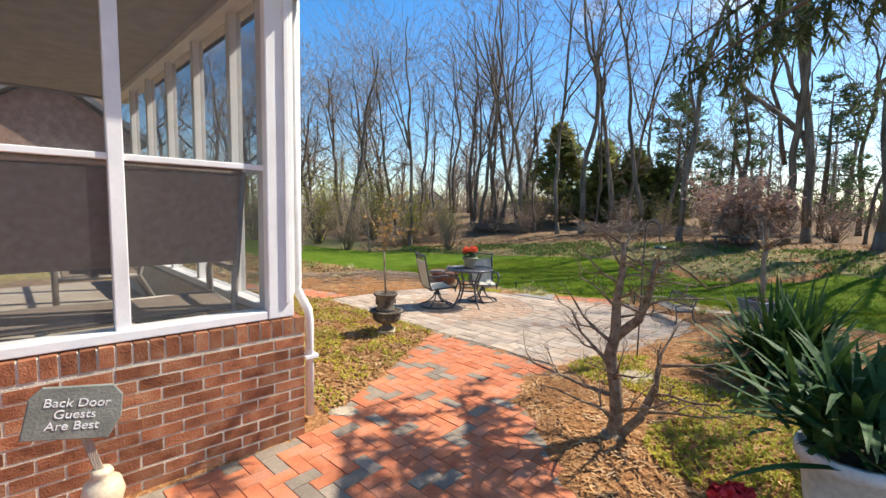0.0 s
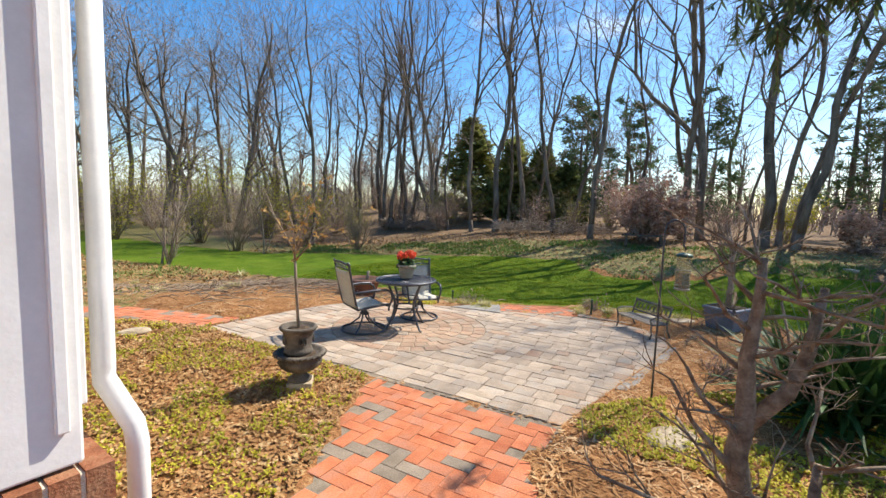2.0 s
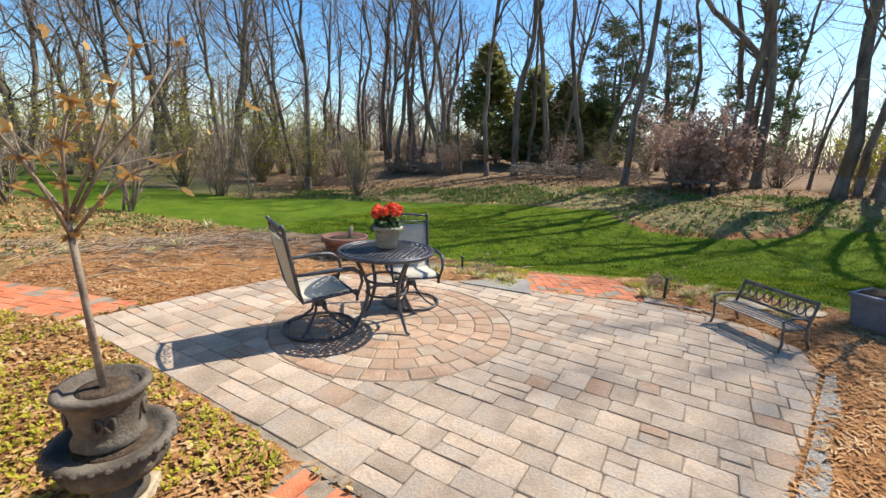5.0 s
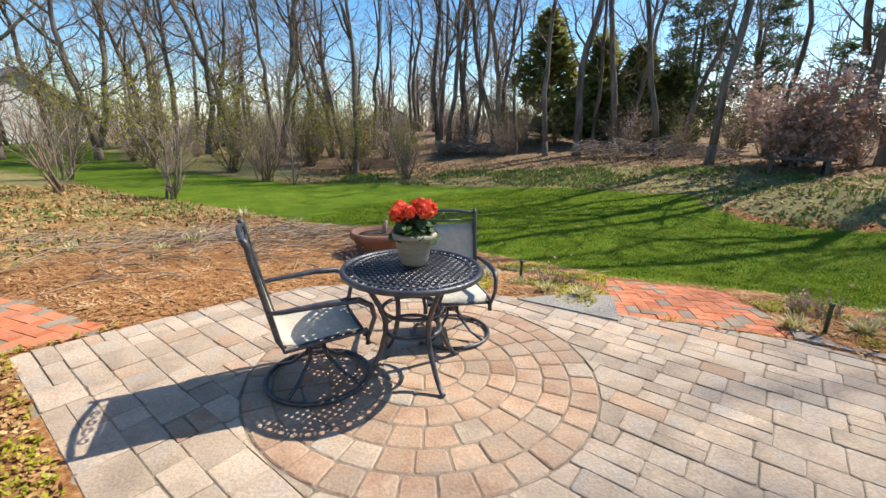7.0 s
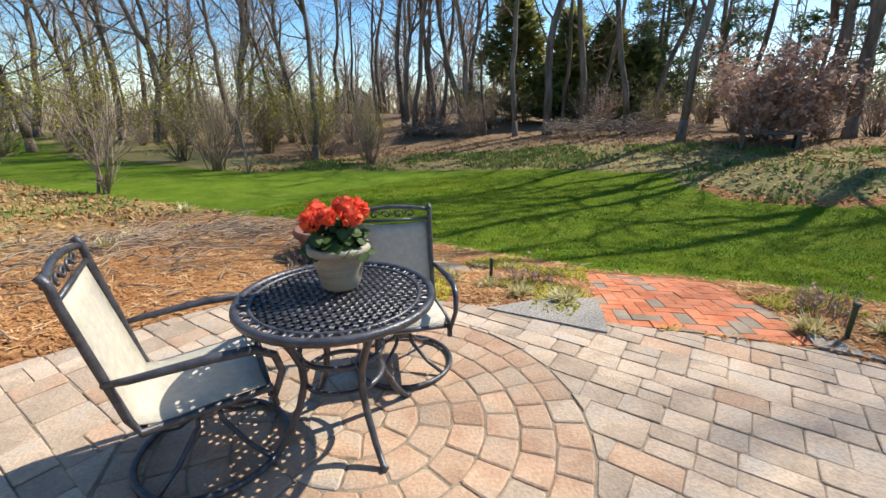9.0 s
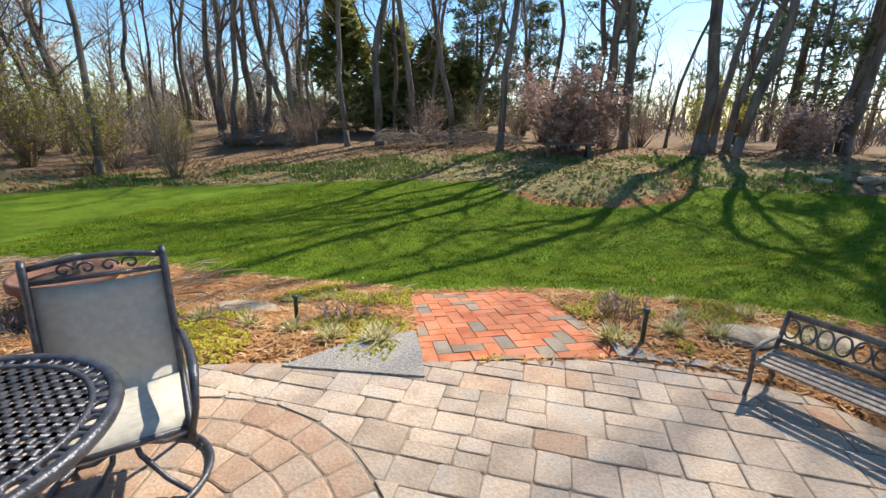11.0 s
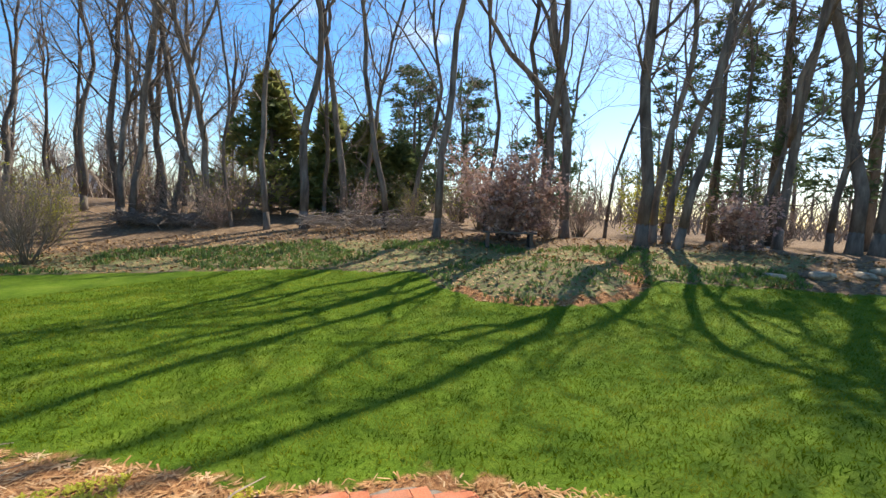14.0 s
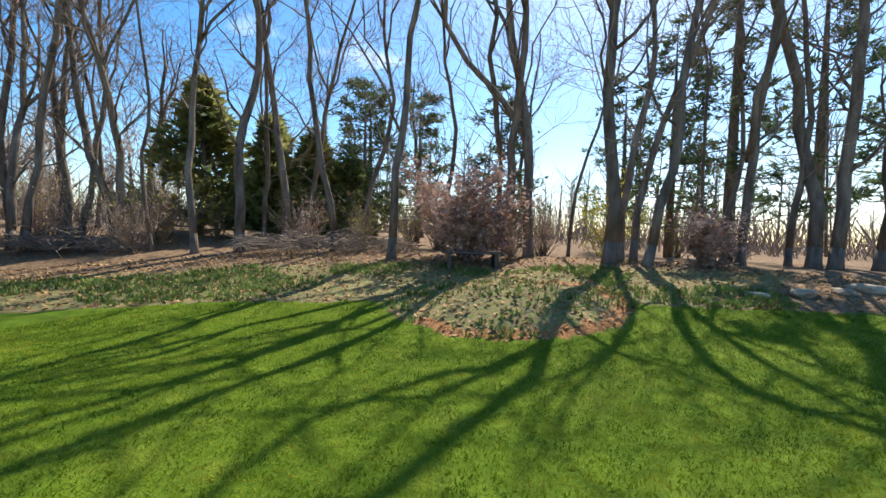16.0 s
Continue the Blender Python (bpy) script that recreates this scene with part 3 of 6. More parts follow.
WOODS_WEST = [(1.89, 26.64, 0.15, -0.03), (3.06, 28.54, 0.17, 0.0), (4.18, 30.4, 0.12, 0.03), (4.43, 25.29, 0.16, -0.1), (0.47, 31.7, 0.12, -0.03), (-0.81, 33.68, 0.1, 0.0), (-1.75, 22.0, 0.13, 0.04), (-3.05, 27.48, 0.13, -0.05), (-1.63, 29.63, 0.14, 0.04), (-4.86, 31.24, 0.16, -0.1), (-7.76, 32.62, 0.2, -0.05), (-8.44, 28.22, 0.2, -0.12), (-11.29, 33.56, 0.22, 0.05), (-12.77, 30.75, 0.2, 0.04), (-15.49, 32.73, 0.2, -0.06), (-17.9, 32.48, 0.22, 0.08), (-19.14, 30.43, 0.2, 0.0), (-18.86, 26.86, 0.22, 0.06)]
for i, (x, y, r, lean) in enumerate(WOODS):
    bare_tree(x, y, 11 + 20 * r + (i * 7 % 5), r * (0.82 if x < 16 else 0.58), lean * (0.4 if i > 22 else 1), 100 + i, fork=(2.4 if i in (16, 17, 25) else 0), full=0.64)
for i, (x, y, r, lean) in enumerate(WOODS_WEST):
    bare_tree(x, y, (9 + 16 * r + (i * 5 % 4)) * (0.85 if x < -7 else 1), r * 0.8, lean, 200 + i, (1, 0), full=0.82 if x < -2 else 0.64, spread=1.5 if x < -2 else 1.05)
west = [o for o in scene.objects if o.name.startswith("bare_tree")][-12:]
for i, (x, y) in enumerate(((-21, 24.5), (-16.5, 36), (-12, 38), (-8, 37), (-5, 35.5), (-23, 20.5), (-25, 28), (-14.5, 27), (-10.5, 29.5), (-6.2, 28), (2.4, 35), (6.5, 34), (11, 33), (15, 31), (19, 28), (22, 23))):
    copy_thing(west[i * 5 % 12], pose(x, y, land(x, y) - 0.1, 0, 0, 73 * i + 20))


def evergreen(x, y, h, w, seed, m=M_CEDAR, airy=False, clumps=900, label="dense dark green conical cedar at the wood's edge", bare=0.04):
    rnd = random.Random(seed)
    e = thing("evergreen_tree", Matrix.Translation((x, y, land(x, y) - 0.1)), label, "tree", "evergreen trees")
    g, lf = Geo(), Geo()
    g.tube([(0, 0, 0), (0.05, 0, h * 0.5), (0, 0.03, h)], [h * 0.02, h * 0.013, 0.01], 8)
    boughs = 46 if airy else 150
    for b in range(boughs):
        t = bare + (1 - bare) * ((b + rnd.random()) / boughs)
        a = rnd.uniform(0, 2 * math.pi)
        reach = w * ((1 - t) + 0.03) * rnd.uniform(0.7, 1.08) if not airy else w * rnd.uniform(0.5, 1.0) * (1.1 - t * 0.7)
        z = t * h
        tip = Vector((math.cos(a) * reach, math.sin(a) * reach, z + (0.1 if airy else 0.25) * reach))
        root = Vector((0, 0, z))
        mid = (root + tip) / 2 - Vector((0, 0, 0.08 * reach))
        g.tube([root, mid, tip], [0.03, 0.02, 0.006], 4)
        per = clumps // boughs
        for k in range(per):
            s = rnd.uniform(0.35, 1.0) if not airy else rnd.uniform(0.5, 1.05)
            p = root.lerp(tip, s) + Vector((rnd.gauss(0, 0.13), rnd.gauss(0, 0.13), rnd.gauss(0, 0.09))) * (1.0 + reach * 0.25)
            for q in range(6):
                d = Vector((math.cos(a) + rnd.gauss(0, 0.8), math.sin(a) + rnd.gauss(0, 0.8), rnd.gauss(0.25, 0.5)))
                lf.leaf(p, d, (1 if airy else 2.2) * rnd.uniform(0.03, 0.07), (1 if airy else 1.5) * rnd.uniform(0.16, 0.36), Vector((rnd.gauss(0, 1), rnd.gauss(0, 1), 1)))
    g.ob("trunk", M_BARK, e)
    tagged(lf.ob("foliage", m, e, smooth=False), kind="stuff")
    return e


for x, y, h, w, s in ((7.2, 27.4, 6.1, 3.1, 1), (9.5, 26.1, 4.9, 1.9, 2), (11.0, 25.5, 4.5, 1.9, 3), (12.4, 25.0, 3.5, 1.8, 4)):
    evergreen(x, y, h, w, s, clumps=1350)
for x, y, h, w, s in ((13.8, 26.1, 7.4, 2.6, 11), (16.6, 25.4, 7.8, 2.5, 12), (15.3, 28.0, 8.4, 2.6, 18), (19.5, 22.5, 8.0, 2.6, 19)):
    evergreen(x, y, h, w, s, M_PINE, True, 900, "sparse blue-green pine among the bare trees", 0.1)
for x, y, h, w, s in ((21.6, 15.1, 9.5, 2.6, 13), (20.0, 12.6, 11, 2.6, 14), (22.4, 10.6, 11, 2.8, 15), (25.5, 8.2, 12, 3.0, 16), (24.5, 18.5, 9, 2.6, 17)):
    evergreen(x, y, h, w, s, M_PINE, True, 860, "tall airy green pine in the woods", 0.14)


def twiggy_shrub(x, y, h, w, stems, seed, m=M_TWIG_TAN, label="leafless many-stemmed shrub with tan twigs", leaves=0, leaf_mat=None, top=2, thick=0.018, name="shrub", group="bare shrubs", lsize=0.06, dense=1.0):
    rnd = random.Random(seed)
    e = thing(name, Matrix.Translation((x, y, ground_z(x, y) - 0.04)), label, "shrub", group)
    g, tw, lf = Geo(), Geo(), Geo()
    for s in range(stems):
        a = rnd.uniform(0, 2 * math.pi)
        d = Vector((math.cos(a) * w / h * rnd.uniform(0.2, 1), math.sin(a) * w / h * rnd.uniform(0.2, 1), 1)).normalized()
        limb(g, tw, Vector((rnd.gauss(0, 0.08), rnd.gauss(0, 0.08), 0)), d, h * rnd.uniform(0.7, 1.0), thick * rnd.uniform(0.7, 1.2), 4 - top - 1, 3, rnd, 0.13, dense)
    if g.v:
        g.ob("stems", m, e)
    pts = tw.v or g.v
    for k in range(leaves):
        p = Vector(rnd.choice(pts))
        d = Vector((rnd.gauss(0, 1), rnd.gauss(0, 1), rnd.gauss(-0.1, 0.7)))
        lf.leaf(p + d * 0.04, d, lsize * rnd.uniform(0.5, 0.8), lsize * rnd.uniform(0.8, 1.4), Vector((rnd.gauss(0, 1), rnd.gauss(0, 1), 1)))
    if tw.v:
        tagged(tw.ob("twigs", m, e), kind="stuff")
    if lf.v:
        tagged(lf.ob("leaves", leaf_mat, e, smooth=False), kind="stuff")
    return e


# large rust-leaved bush behind the island bed, and its neighbours
twiggy_shrub(11.3, 16.6, 2.15, 2.6, 20, 31, M_TWIG, "broad bush holding rusty pink dead leaves", 9000, M_RUST_LEAF, 2, 0.03, "rust_leaved_bush", "large bushes", 0.1)
twiggy_shrub(16.6, 15.2, 2.2, 1.6, 9, 32, M_TWIG, "bush with a few olive spring leaves", 1500, M_LIME_LEAF, 2, 0.02, "spring_bush", "large bushes", 0.08)
twiggy_shrub(15.2, 11.8, 1.3, 1.2, 9, 33, M_TWIG, "low rusty bush beneath the tall trees", 1800, M_RUST_LEAF, 2, 0.015, "low_bush", "large bushes", 0.09)
# left of the lawn
crape = twiggy_shrub(-5.45, 15.75, 2.3, 1.0, 7, 41, M_PALE_BARK, "pale-stemmed bare crape myrtle at the lawn edge", top=2, thick=0.035, name="crape_myrtle", group="bare shrubs")
copy_thing(crape, pose(-8.6, 16.6, ground_z(-8.6, 16.6) - 0.04, 0, 0, 130))
copy_thing(crape, pose(-10.5, 19.5, ground_z(-10.5, 19.5) - 0.04, 0, 0, 40))
fan = twiggy_shrub(-4.4, 19.7, 2.6, 1.8, 26, 42, M_TWIG_TAN, "wide fan of pale bare twigs", thick=0.016)
copy_thing(fan, pose(0.2, 20.6, ground_z(0.2, 20.6) - 0.05, 0, 0, 80) @ Matrix.Scale(0.8, 4))
olive = twiggy_shrub(-6.6, 22.5, 3.4, 2.4, 20, 43, M_TWIG_TAN, "tall shrub greening with small olive leaves", 2600, M_LIME_LEAF, 2, 0.02, "budding_shrub", "budding shrubs", 0.07)
for i, (x, y, s) in enumerate(((-1.9, 22.4, 0.8), (-10.5, 24, 1.1), (0.2, 24.4, 0.55), (-14.5, 25.5, 1.1), (-4.2, 25.2, 1.0))):
    copy_thing(olive, pose(x, y, land(x, y) - 0.05, 0, 0, 67 * i) @ Matrix.Scale(s, 4))
twiggy_shrub(-3.25, 18.6, 3.0, 0.7, 1, 44, M_TWIG, "slender leaning young tree without leaves", thick=0.05, name="young_tree")
# brush along the foot of the woods
brush = [twiggy_shrub(4.6, 24.2, 1.7, 1.3, 30, 50, M_TWIG, "tangled brown brush at the wood's edge", 350, M_RUST_LEAF, 1, 0.014, "brush", "woodland brush", dense=0.75),
         twiggy_shrub(13.4, 20.2, 2.2, 1.4, 28, 51, M_TWIG_TAN, "tangled tan brush at the wood's edge", 250, M_LIME_LEAF, 1, 0.014, "brush", "woodland brush", dense=0.75)]
rnd = random.Random(77)
for i in range(40):
    t = i / 39
    x, y = -13 + 34 * t + rnd.gauss(0, 0.6), 28.5 + rnd.gauss(0, 2.0) - 16.5 * max(0, t - 0.42) * 1.6
    s = rnd.uniform(0.6, 1.25)
    copy_thing(brush[i % 2], pose(x, y, land(x, y) - 0.05, 0, 0, rnd.uniform(0, 360)) @ Matrix.Scale(s, 4))


def far_woods():
    """Distant bare woodland round the garden, beyond the trees that can be told apart."""
    rnd = random.Random(5)
    g, tw = Geo(), Geo()
    for i in range(210):
        a = radians(rnd.uniform(-35, 150))
        d = rnd.uniform(34, 75)
        x, y = 2 + d * math.cos(a), 8 + d * math.sin(a)
        r = rnd.uniform(0.08, 0.2)
        h = rnd.uniform(6, 12) * (0.8 if 85 < math.degrees(a) < 110 else 1)
        p = Vector((x, y, land(x, y) - 0.2))
        lean = Vector((rnd.gauss(0, 0.06), rnd.gauss(0, 0.06), 1))
        g.tube([p, p + lean * h * 0.5, p + lean * h], [r, r * 0.7, 0.02], 5)
        for k in range(26):
            t = rnd.uniform(0.2, 1)
            q = p + lean * h * t
            dd = Vector((rnd.gauss(0, 1), rnd.gauss(0, 1), rnd.uniform(0.6, 2))).normalized()
            n = rnd.uniform(1.2, 3.2)
            tw.tube([q, q + dd * n * 0.5, q + dd * n + Vector((rnd.gauss(0, 0.3), rnd.gauss(0, 0.3), 0.3))], [0.045, 0.03, 0.014], 3)
    e = tagged(new("far_woods", None), "distant bare brown woodland behind the garden", "woods", kind="stuff")
    tagged(g.ob("trunks", M_BARK, e), kind="stuff")
    tagged(tw.ob("twigs", M_TWIG, e), kind="stuff")
    sc = Geo()
    for i in range(6500):                      # low scrub between the far trunks
        a = radians(rnd.uniform(-35, 150))
        d = rnd.uniform(30, 80)
        x, y = 2 + d * math.cos(a), 8 + d * math.sin(a)
        p = Vector((x, y, land(x, y) - 0.1))
        n = rnd.uniform(1.0, 4.0)
        q = Vector((rnd.gauss(0, 0.4), rnd.gauss(0, 0.4), 1)) * n
        sc.tube([p, p + q * 0.6 + Vector((rnd.gauss(0, .2), 0, 0)), p + q], [0.04, 0.032, 0.012], 3)
    tagged(sc.ob("scrub", M_TWIG, e), kind="stuff")


far_woods()


def blossom_tree(x, y, h, seed):
    rnd = random.Random(seed)
    e = thing("blossoming_tree", Matrix.Translation((x, y, land(x, y) - 0.1)), "distant ornamental tree in white blossom", "tree", "blossoming trees")
    g, tw, lf = Geo(), Geo(), Geo()
    limb(g, tw, Vector((0, 0, 0)), Vector((0, 0, 1)), h * 0.7, h * 0.025, 0, 2, rnd, 0.08)
    g.ob("trunk", M_BARK, e)
    for p in rnd.sample(tw.v or g.v, min(900, len(tw.v or g.v))):
        for k in range(2):
            d = Vector((rnd.gauss(0, 1), rnd.gauss(0, 1), rnd.gauss(0, 1)))
            lf.leaf(Vector(p) + d * 0.16, d, 0.12, 0.2, Vector((rnd.gauss(0, 1), rnd.gauss(0, 1), 1)))
    tagged(tw.ob("twigs", M_TWIG, e), kind="stuff")
    tagged(lf.ob("blossoms", M_BLOSSOM, e, smooth=False), kind="stuff")
    return e


bt = blossom_tree(0.7, 46, 7.5, 3)
for i, (x, y, s) in enumerate(((5.2, 44, 0.9), (8.2, 46, 0.8), (3.0, 50, 0.95), (-5.5, 38, 1.0), (-2, 49, 0.8))):
    copy_thing(bt, pose(x, y, land(x, y) - 0.1, 0, 0, 50 * i) @ Matrix.Scale(s, 4))


def far_house(m, w, d, h, wall, label, chimney=False):
    """A house with gabled roof, eaves, door and windows."""
    e = thing("house", m, label, "house")
    g = Geo().box((0, 0, h / 2), (w, d, h))
    o = len(g.v)
    g.add([(-w / 2, -d / 2, h), (w / 2, -d / 2, h), (0, -d / 2, h + w * 0.36), (-w / 2, d / 2, h), (w / 2, d / 2, h), (0, d / 2, h + w * 0.36)],
          [(0, 1, 2), (5, 4, 3)])
    g.ob("wall", wall, e, smooth=False)
    k = w / 2 + 0.4
    r = Geo()
    for s in (-1, 1):
        r.add([(s * k, -d / 2 - 0.4, h - 0.25), (0, -d / 2 - 0.4, h + w * 0.36 + 0.06), (0, d / 2 + 0.4, h + w * 0.36 + 0.06), (s * k, d / 2 + 0.4, h - 0.25),
               (s * k, -d / 2 - 0.4, h - 0.07), (0, -d / 2 - 0.4, h + w * 0.36 + 0.24), (0, d / 2 + 0.4, h + w * 0.36 + 0.24), (s * k, d / 2 + 0.4, h - 0.07)],
              [(0, 1, 2, 3), (4, 5, 6, 7), (0, 1, 5, 4), (3, 2, 6, 7), (0, 3, 7, 4)])
    r.ob("roof", M_ROOF, e, smooth=False)
    for x in ((-w * 0.28, w * 0.28) if w > 4 else (0,)):
        Geo().box((x, -d / 2 - 0.02, h * 0.55), (1.1, 0.08, 1.5)).ob("window", M_DARK, e, smooth=False)
        Geo().box((x, -d / 2 - 0.05, h * 0.55 - 0.8), (1.3, 0.14, 0.1)).ob("sill", M_WHITE, e, smooth=False)
    if chimney:
        c = Geo().box((w * 0.3, 0, h + w * 0.3), (0.8, 0.8, w * 0.55))
        c.box((w * 0.3, 0, h + w * 0.58), (1.0, 1.0, 0.15))
        c.ob("chimney", M_FARBRICK, e, smooth=False)
    return e


far_house(pose(-3.4, 74, land(-2.9, 63) - 1.2, 0, 0, 10), 6, 8, 2.6, M_SIDING, "distant pale-sided house seen through the trees")
far_house(pose(-27, 37, land(-24, 33) - 0.4, 0, 0, 55), 7, 9, 2.2, M_SIDING, "neighbouring grey-roofed house beyond the lawn")
far_house(pose(-11.4, 12.6, -0.1, 0, 0, 43), 3.4, 4, 3.5, M_FARBRICK, "brick gabled wing with a tall chimney", True)


# ---------------------------------------------------------------- woodland odds and ends
def brush_pile(x, y, length, seed):
    rnd = random.Random(seed)
    g = Geo()
    for i in range(420):
        t = rnd.uniform(-0.5, 0.5)
        p = Vector((t * length, rnd.gauss(0, 0.35), abs(rnd.gauss(0, 0.28)) * (1 - abs(t))))
        d = Vector((rnd.gauss(0, 1), rnd.gauss(0, 0.6), rnd.gauss(0, 0.3))).normalized() * rnd.uniform(0.4, 1.1)
        p.z += 0.1
        g.tube([p - d / 2, p + Vector((0, 0, 0.05)), p + d / 2], [0.014, 0.012, 0.005], 3)
    o = g.ob("brush_pile", M_TWIG)
    o.matrix_world = pose(x, y, land(x, y), 0, 0, -30)
    return tagged(o, "long heap of cut brown branches under the trees", "brush pile", kind="stuff")


brush_pile(9.1, 20.4, 5.2, 1)
brush_pile(3.2, 25.4, 3.4, 2)


def rock(x, y, sx, sy, sz, rot, seed, m=M_STONE, label="flat weathered tan field stone set in the bed", name="stone", z=None, group="garden stones"):
    rnd = random.Random(seed)
    bm = bmesh.new()
    bmesh.ops.create_icosphere(bm, subdivisions=3, radius=1)
    for v in bm.verts:
        p = v.co.copy()
        v.co *= 1 + 0.22 * noise.noise(p * 1.3 + Vector((seed * 3.1, 0, 0))) + 0.07 * noise.noise(p * 4 + Vector((0, seed * 2.3, 0)))
        v.co.z = max(-0.6, min(0.62, v.co.z))
        v.co = Vector((v.co.x * sx, v.co.y * sy, v.co.z * sz))
    me = bpy.data.meshes.new(name)
    bm.to_mesh(me)
    bm.free()
    me.materials.append(m)
    o = new(name, me)
    o.matrix_world = pose(x, y, ground_z(x, y) + 0.25 * sz if z is None else z, 0, 0, rot)
    return tagged(o, label, "stone", group)


for i, (x, y, a, b, c, r) in enumerate(((1.24, 9.5, 0.27, 0.13, 0.07, -40), (4.0, 7.08, 0.25, 0.15, 0.07, -25), (4.35, 5.4, 0.36, 0.2, 0.08, -35),
                                      (1.85, 4.05, 0.2, 0.13, 0.05, 10), (4.4, 6.85, 0.2, 0.14, 0.06, 0), (-2.6, 7.0, 0.16, 0.1, 0.09, 30), (-0.75, 3.3, 0.12, 0.09, 0.05, 0))):
    rock(x, y, a, b, c * 0.6, r, 10 + i)
for i, (x, y, a) in enumerate(((13.3, 9.6, 0.5), (14.0, 9.1, 0.4), (14.6, 8.8, 0.55), (12.6, 10.2, 0.35))):
    rock(x, y, a * 0.7, a * 0.4, a * 0.25, 30 * i, 30 + i, label="grey edging rock at the woods", group="edging rocks")


def log_bench(x, y, rot):
    e = thing("plank_bench", pose(x, y, land(x, y), 0, 0, rot), "low dark wooden plank bench under the rusty bush", "bench")
    Geo().box((0, 0, 0.42), (1.5, 0.32, 0.06)).ob("seat", M_DARK, e, bevel=0.01)
    for s in (-0.6, 0.6):
        Geo().box((s, 0, 0.2), (0.1, 0.28, 0.4)).ob("leg", M_DARK, e, bevel=0.01)


log_bench(10.5, 15.6, -30)


# ---------------------------------------------------------------- porch
CORNER = Vector((-0.93, 2.95, 0))
ALONG = Vector((-0.74, -0.673, 0)).normalized()      # front wall, away from the corner
BACK = Vector((-0.72, 0.694, 0)).normalized()        # return wall, away from the corner
INN = Vector((ALONG.y, -ALONG.x, 0))                 # into the porch from the front wall
if INN.dot(BACK) < 0:
    INN = -INN
SILL, HEAD = 0.84, 3.0
L_FRONT, L_BACK = 4.2, 5.2


def wall_frame(origin, along):
    """Local frame of a wall: x along it, y into the porch, z up."""
    inn = Vector((-along.y, along.x, 0))
    other = BACK if along is ALONG else ALONG
    if inn.dot(other) < 0:
        inn = -inn
    m = Matrix.Identity(4)
    for i, v in enumerate((along, inn, Vector((0, 0, 1)))):
        m.col[i][:3] = v
    m.translation = origin
    return m


def low_wall(name, along, length):
    m = wall_frame(CORNER, along)
    w = Geo()
    x0 = 0.006 if along is ALONG else 0.215
    w.box(((length + x0) / 2, 0.105, SILL / 2 - 0.065), (length - x0, 0.2, SILL + 0.1))
    o = w.ob(name, M_MORTAR, smooth=False)
    o.matrix_world = m
    return tagged(o, "low red brick porch wall with pale mortar joints", "wall", kind="structure")


wall_front, wall_side = low_wall("wall_front", ALONG, L_FRONT), low_wall("wall_side", BACK, L_BACK)


def white_bar(g, m, x0, x1, y, z0, z1, depth):
    g.box(((x0 + x1) / 2, y, (z0 + z1) / 2), (abs(x1 - x0), depth, z1 - z0))


def porch_frame(name, along, length, posts):
    m = wall_frame(CORNER, along)
    e = tagged(new(name), "white-painted timber frame of the screened porch", "porch frame", kind="structure")
    e.matrix_world = m
    g = Geo()
    white_bar(g, m, 0.226, length, 0.11, SILL, SILL + 0.055, 0.14)
    g.ob("sill", M_WHITE, e, bevel=0.006)
    g = Geo()
    white_bar(g, m, -0.02, length, 0.11, HEAD, HEAD + 0.3, 0.2)
    g.ob("header", M_WHITE, e, bevel=0.006)
    g = Geo()
    white_bar(g, m, 0.16, length, 0.11, 1.8, 1.835, 0.05)
    g.ob("rail", M_WHITE, e, bevel=0.004)
    for x in posts:
        g = Geo()
        white_bar(g, m, x - 0.035, x + 0.035, 0.11, SILL + 0.055, HEAD, 0.09)
        g.ob("mullion", M_WHITE, e, bevel=0.005)
    s = Geo()
    s.add([(0.16, 0.1, SILL + 0.05), (length, 0.1, SILL + 0.05), (length, 0.1, HEAD), (0.16, 0.1, HEAD)], [(0, 1, 2, 3)])
    o = s.ob("screen", M_SCREEN, e, smooth=False)
    o.visible_shadow = False
    tagged(o, "fine dark insect screen")
    return e


porch_frame("porch_frame_front", ALONG, L_FRONT, (0.98, 1.9, 2.85, 3.8))
porch_frame("porch_frame_side", BACK, L_BACK, (0.85, 1.7, 2.55, 3.4, 4.25))


def corner_post():
    e = tagged(new("corner_post"), "white-painted fluted porch corner post", "post", kind="structure")
    e.matrix_world = wall_frame(CORNER, ALONG)
    Geo().box((0.14, 0.12, (SILL + HEAD) / 2 + 0.05), (0.17, 0.17, HEAD - SILL + 0.1)).ob("shaft", M_WHITE, e, bevel=0.008)
    for y in (0.06, 0.1, 0.14, 0.18):
        Geo().box((0.05, y, (SILL + HEAD) / 2 + 0.1), (0.02, 0.018, HEAD - SILL - 0.1)).ob("moulding", M_WHITE, e, bevel=0.004)
    Geo().box((0.1, 0.025, (SILL + HEAD) / 2 + 0.1), (0.03, 0.02, HEAD - SILL)).ob("moulding", M_WHITE, e, bevel=0.004)
    return e


corner_post()


def downspout():
    m = wall_frame(CORNER, ALONG)
    e = thing("downspout", m, "white ribbed metal downspout on the porch corner", "downspout")
    g = Geo()
    for c in ([(-0.05, 0.23, 3.1), (-0.05, 0.23, 1.02), (-0.05, 0.23, 0.98), (-0.1, 0.16, 0.84), (-0.105, 0.15, 0.78), (-0.105, 0.15, 0.06)],):
        g.tube(c, 0.042, 8, flat=0.75)
    g.ob("pipe", M_WHITE, e)
    Geo().box((-0.105, 0.15, 0.5), (0.1, 0.1, 0.025)).ob("bracket", M_WHITE, e, bevel=0.003)
    return e


downspout()


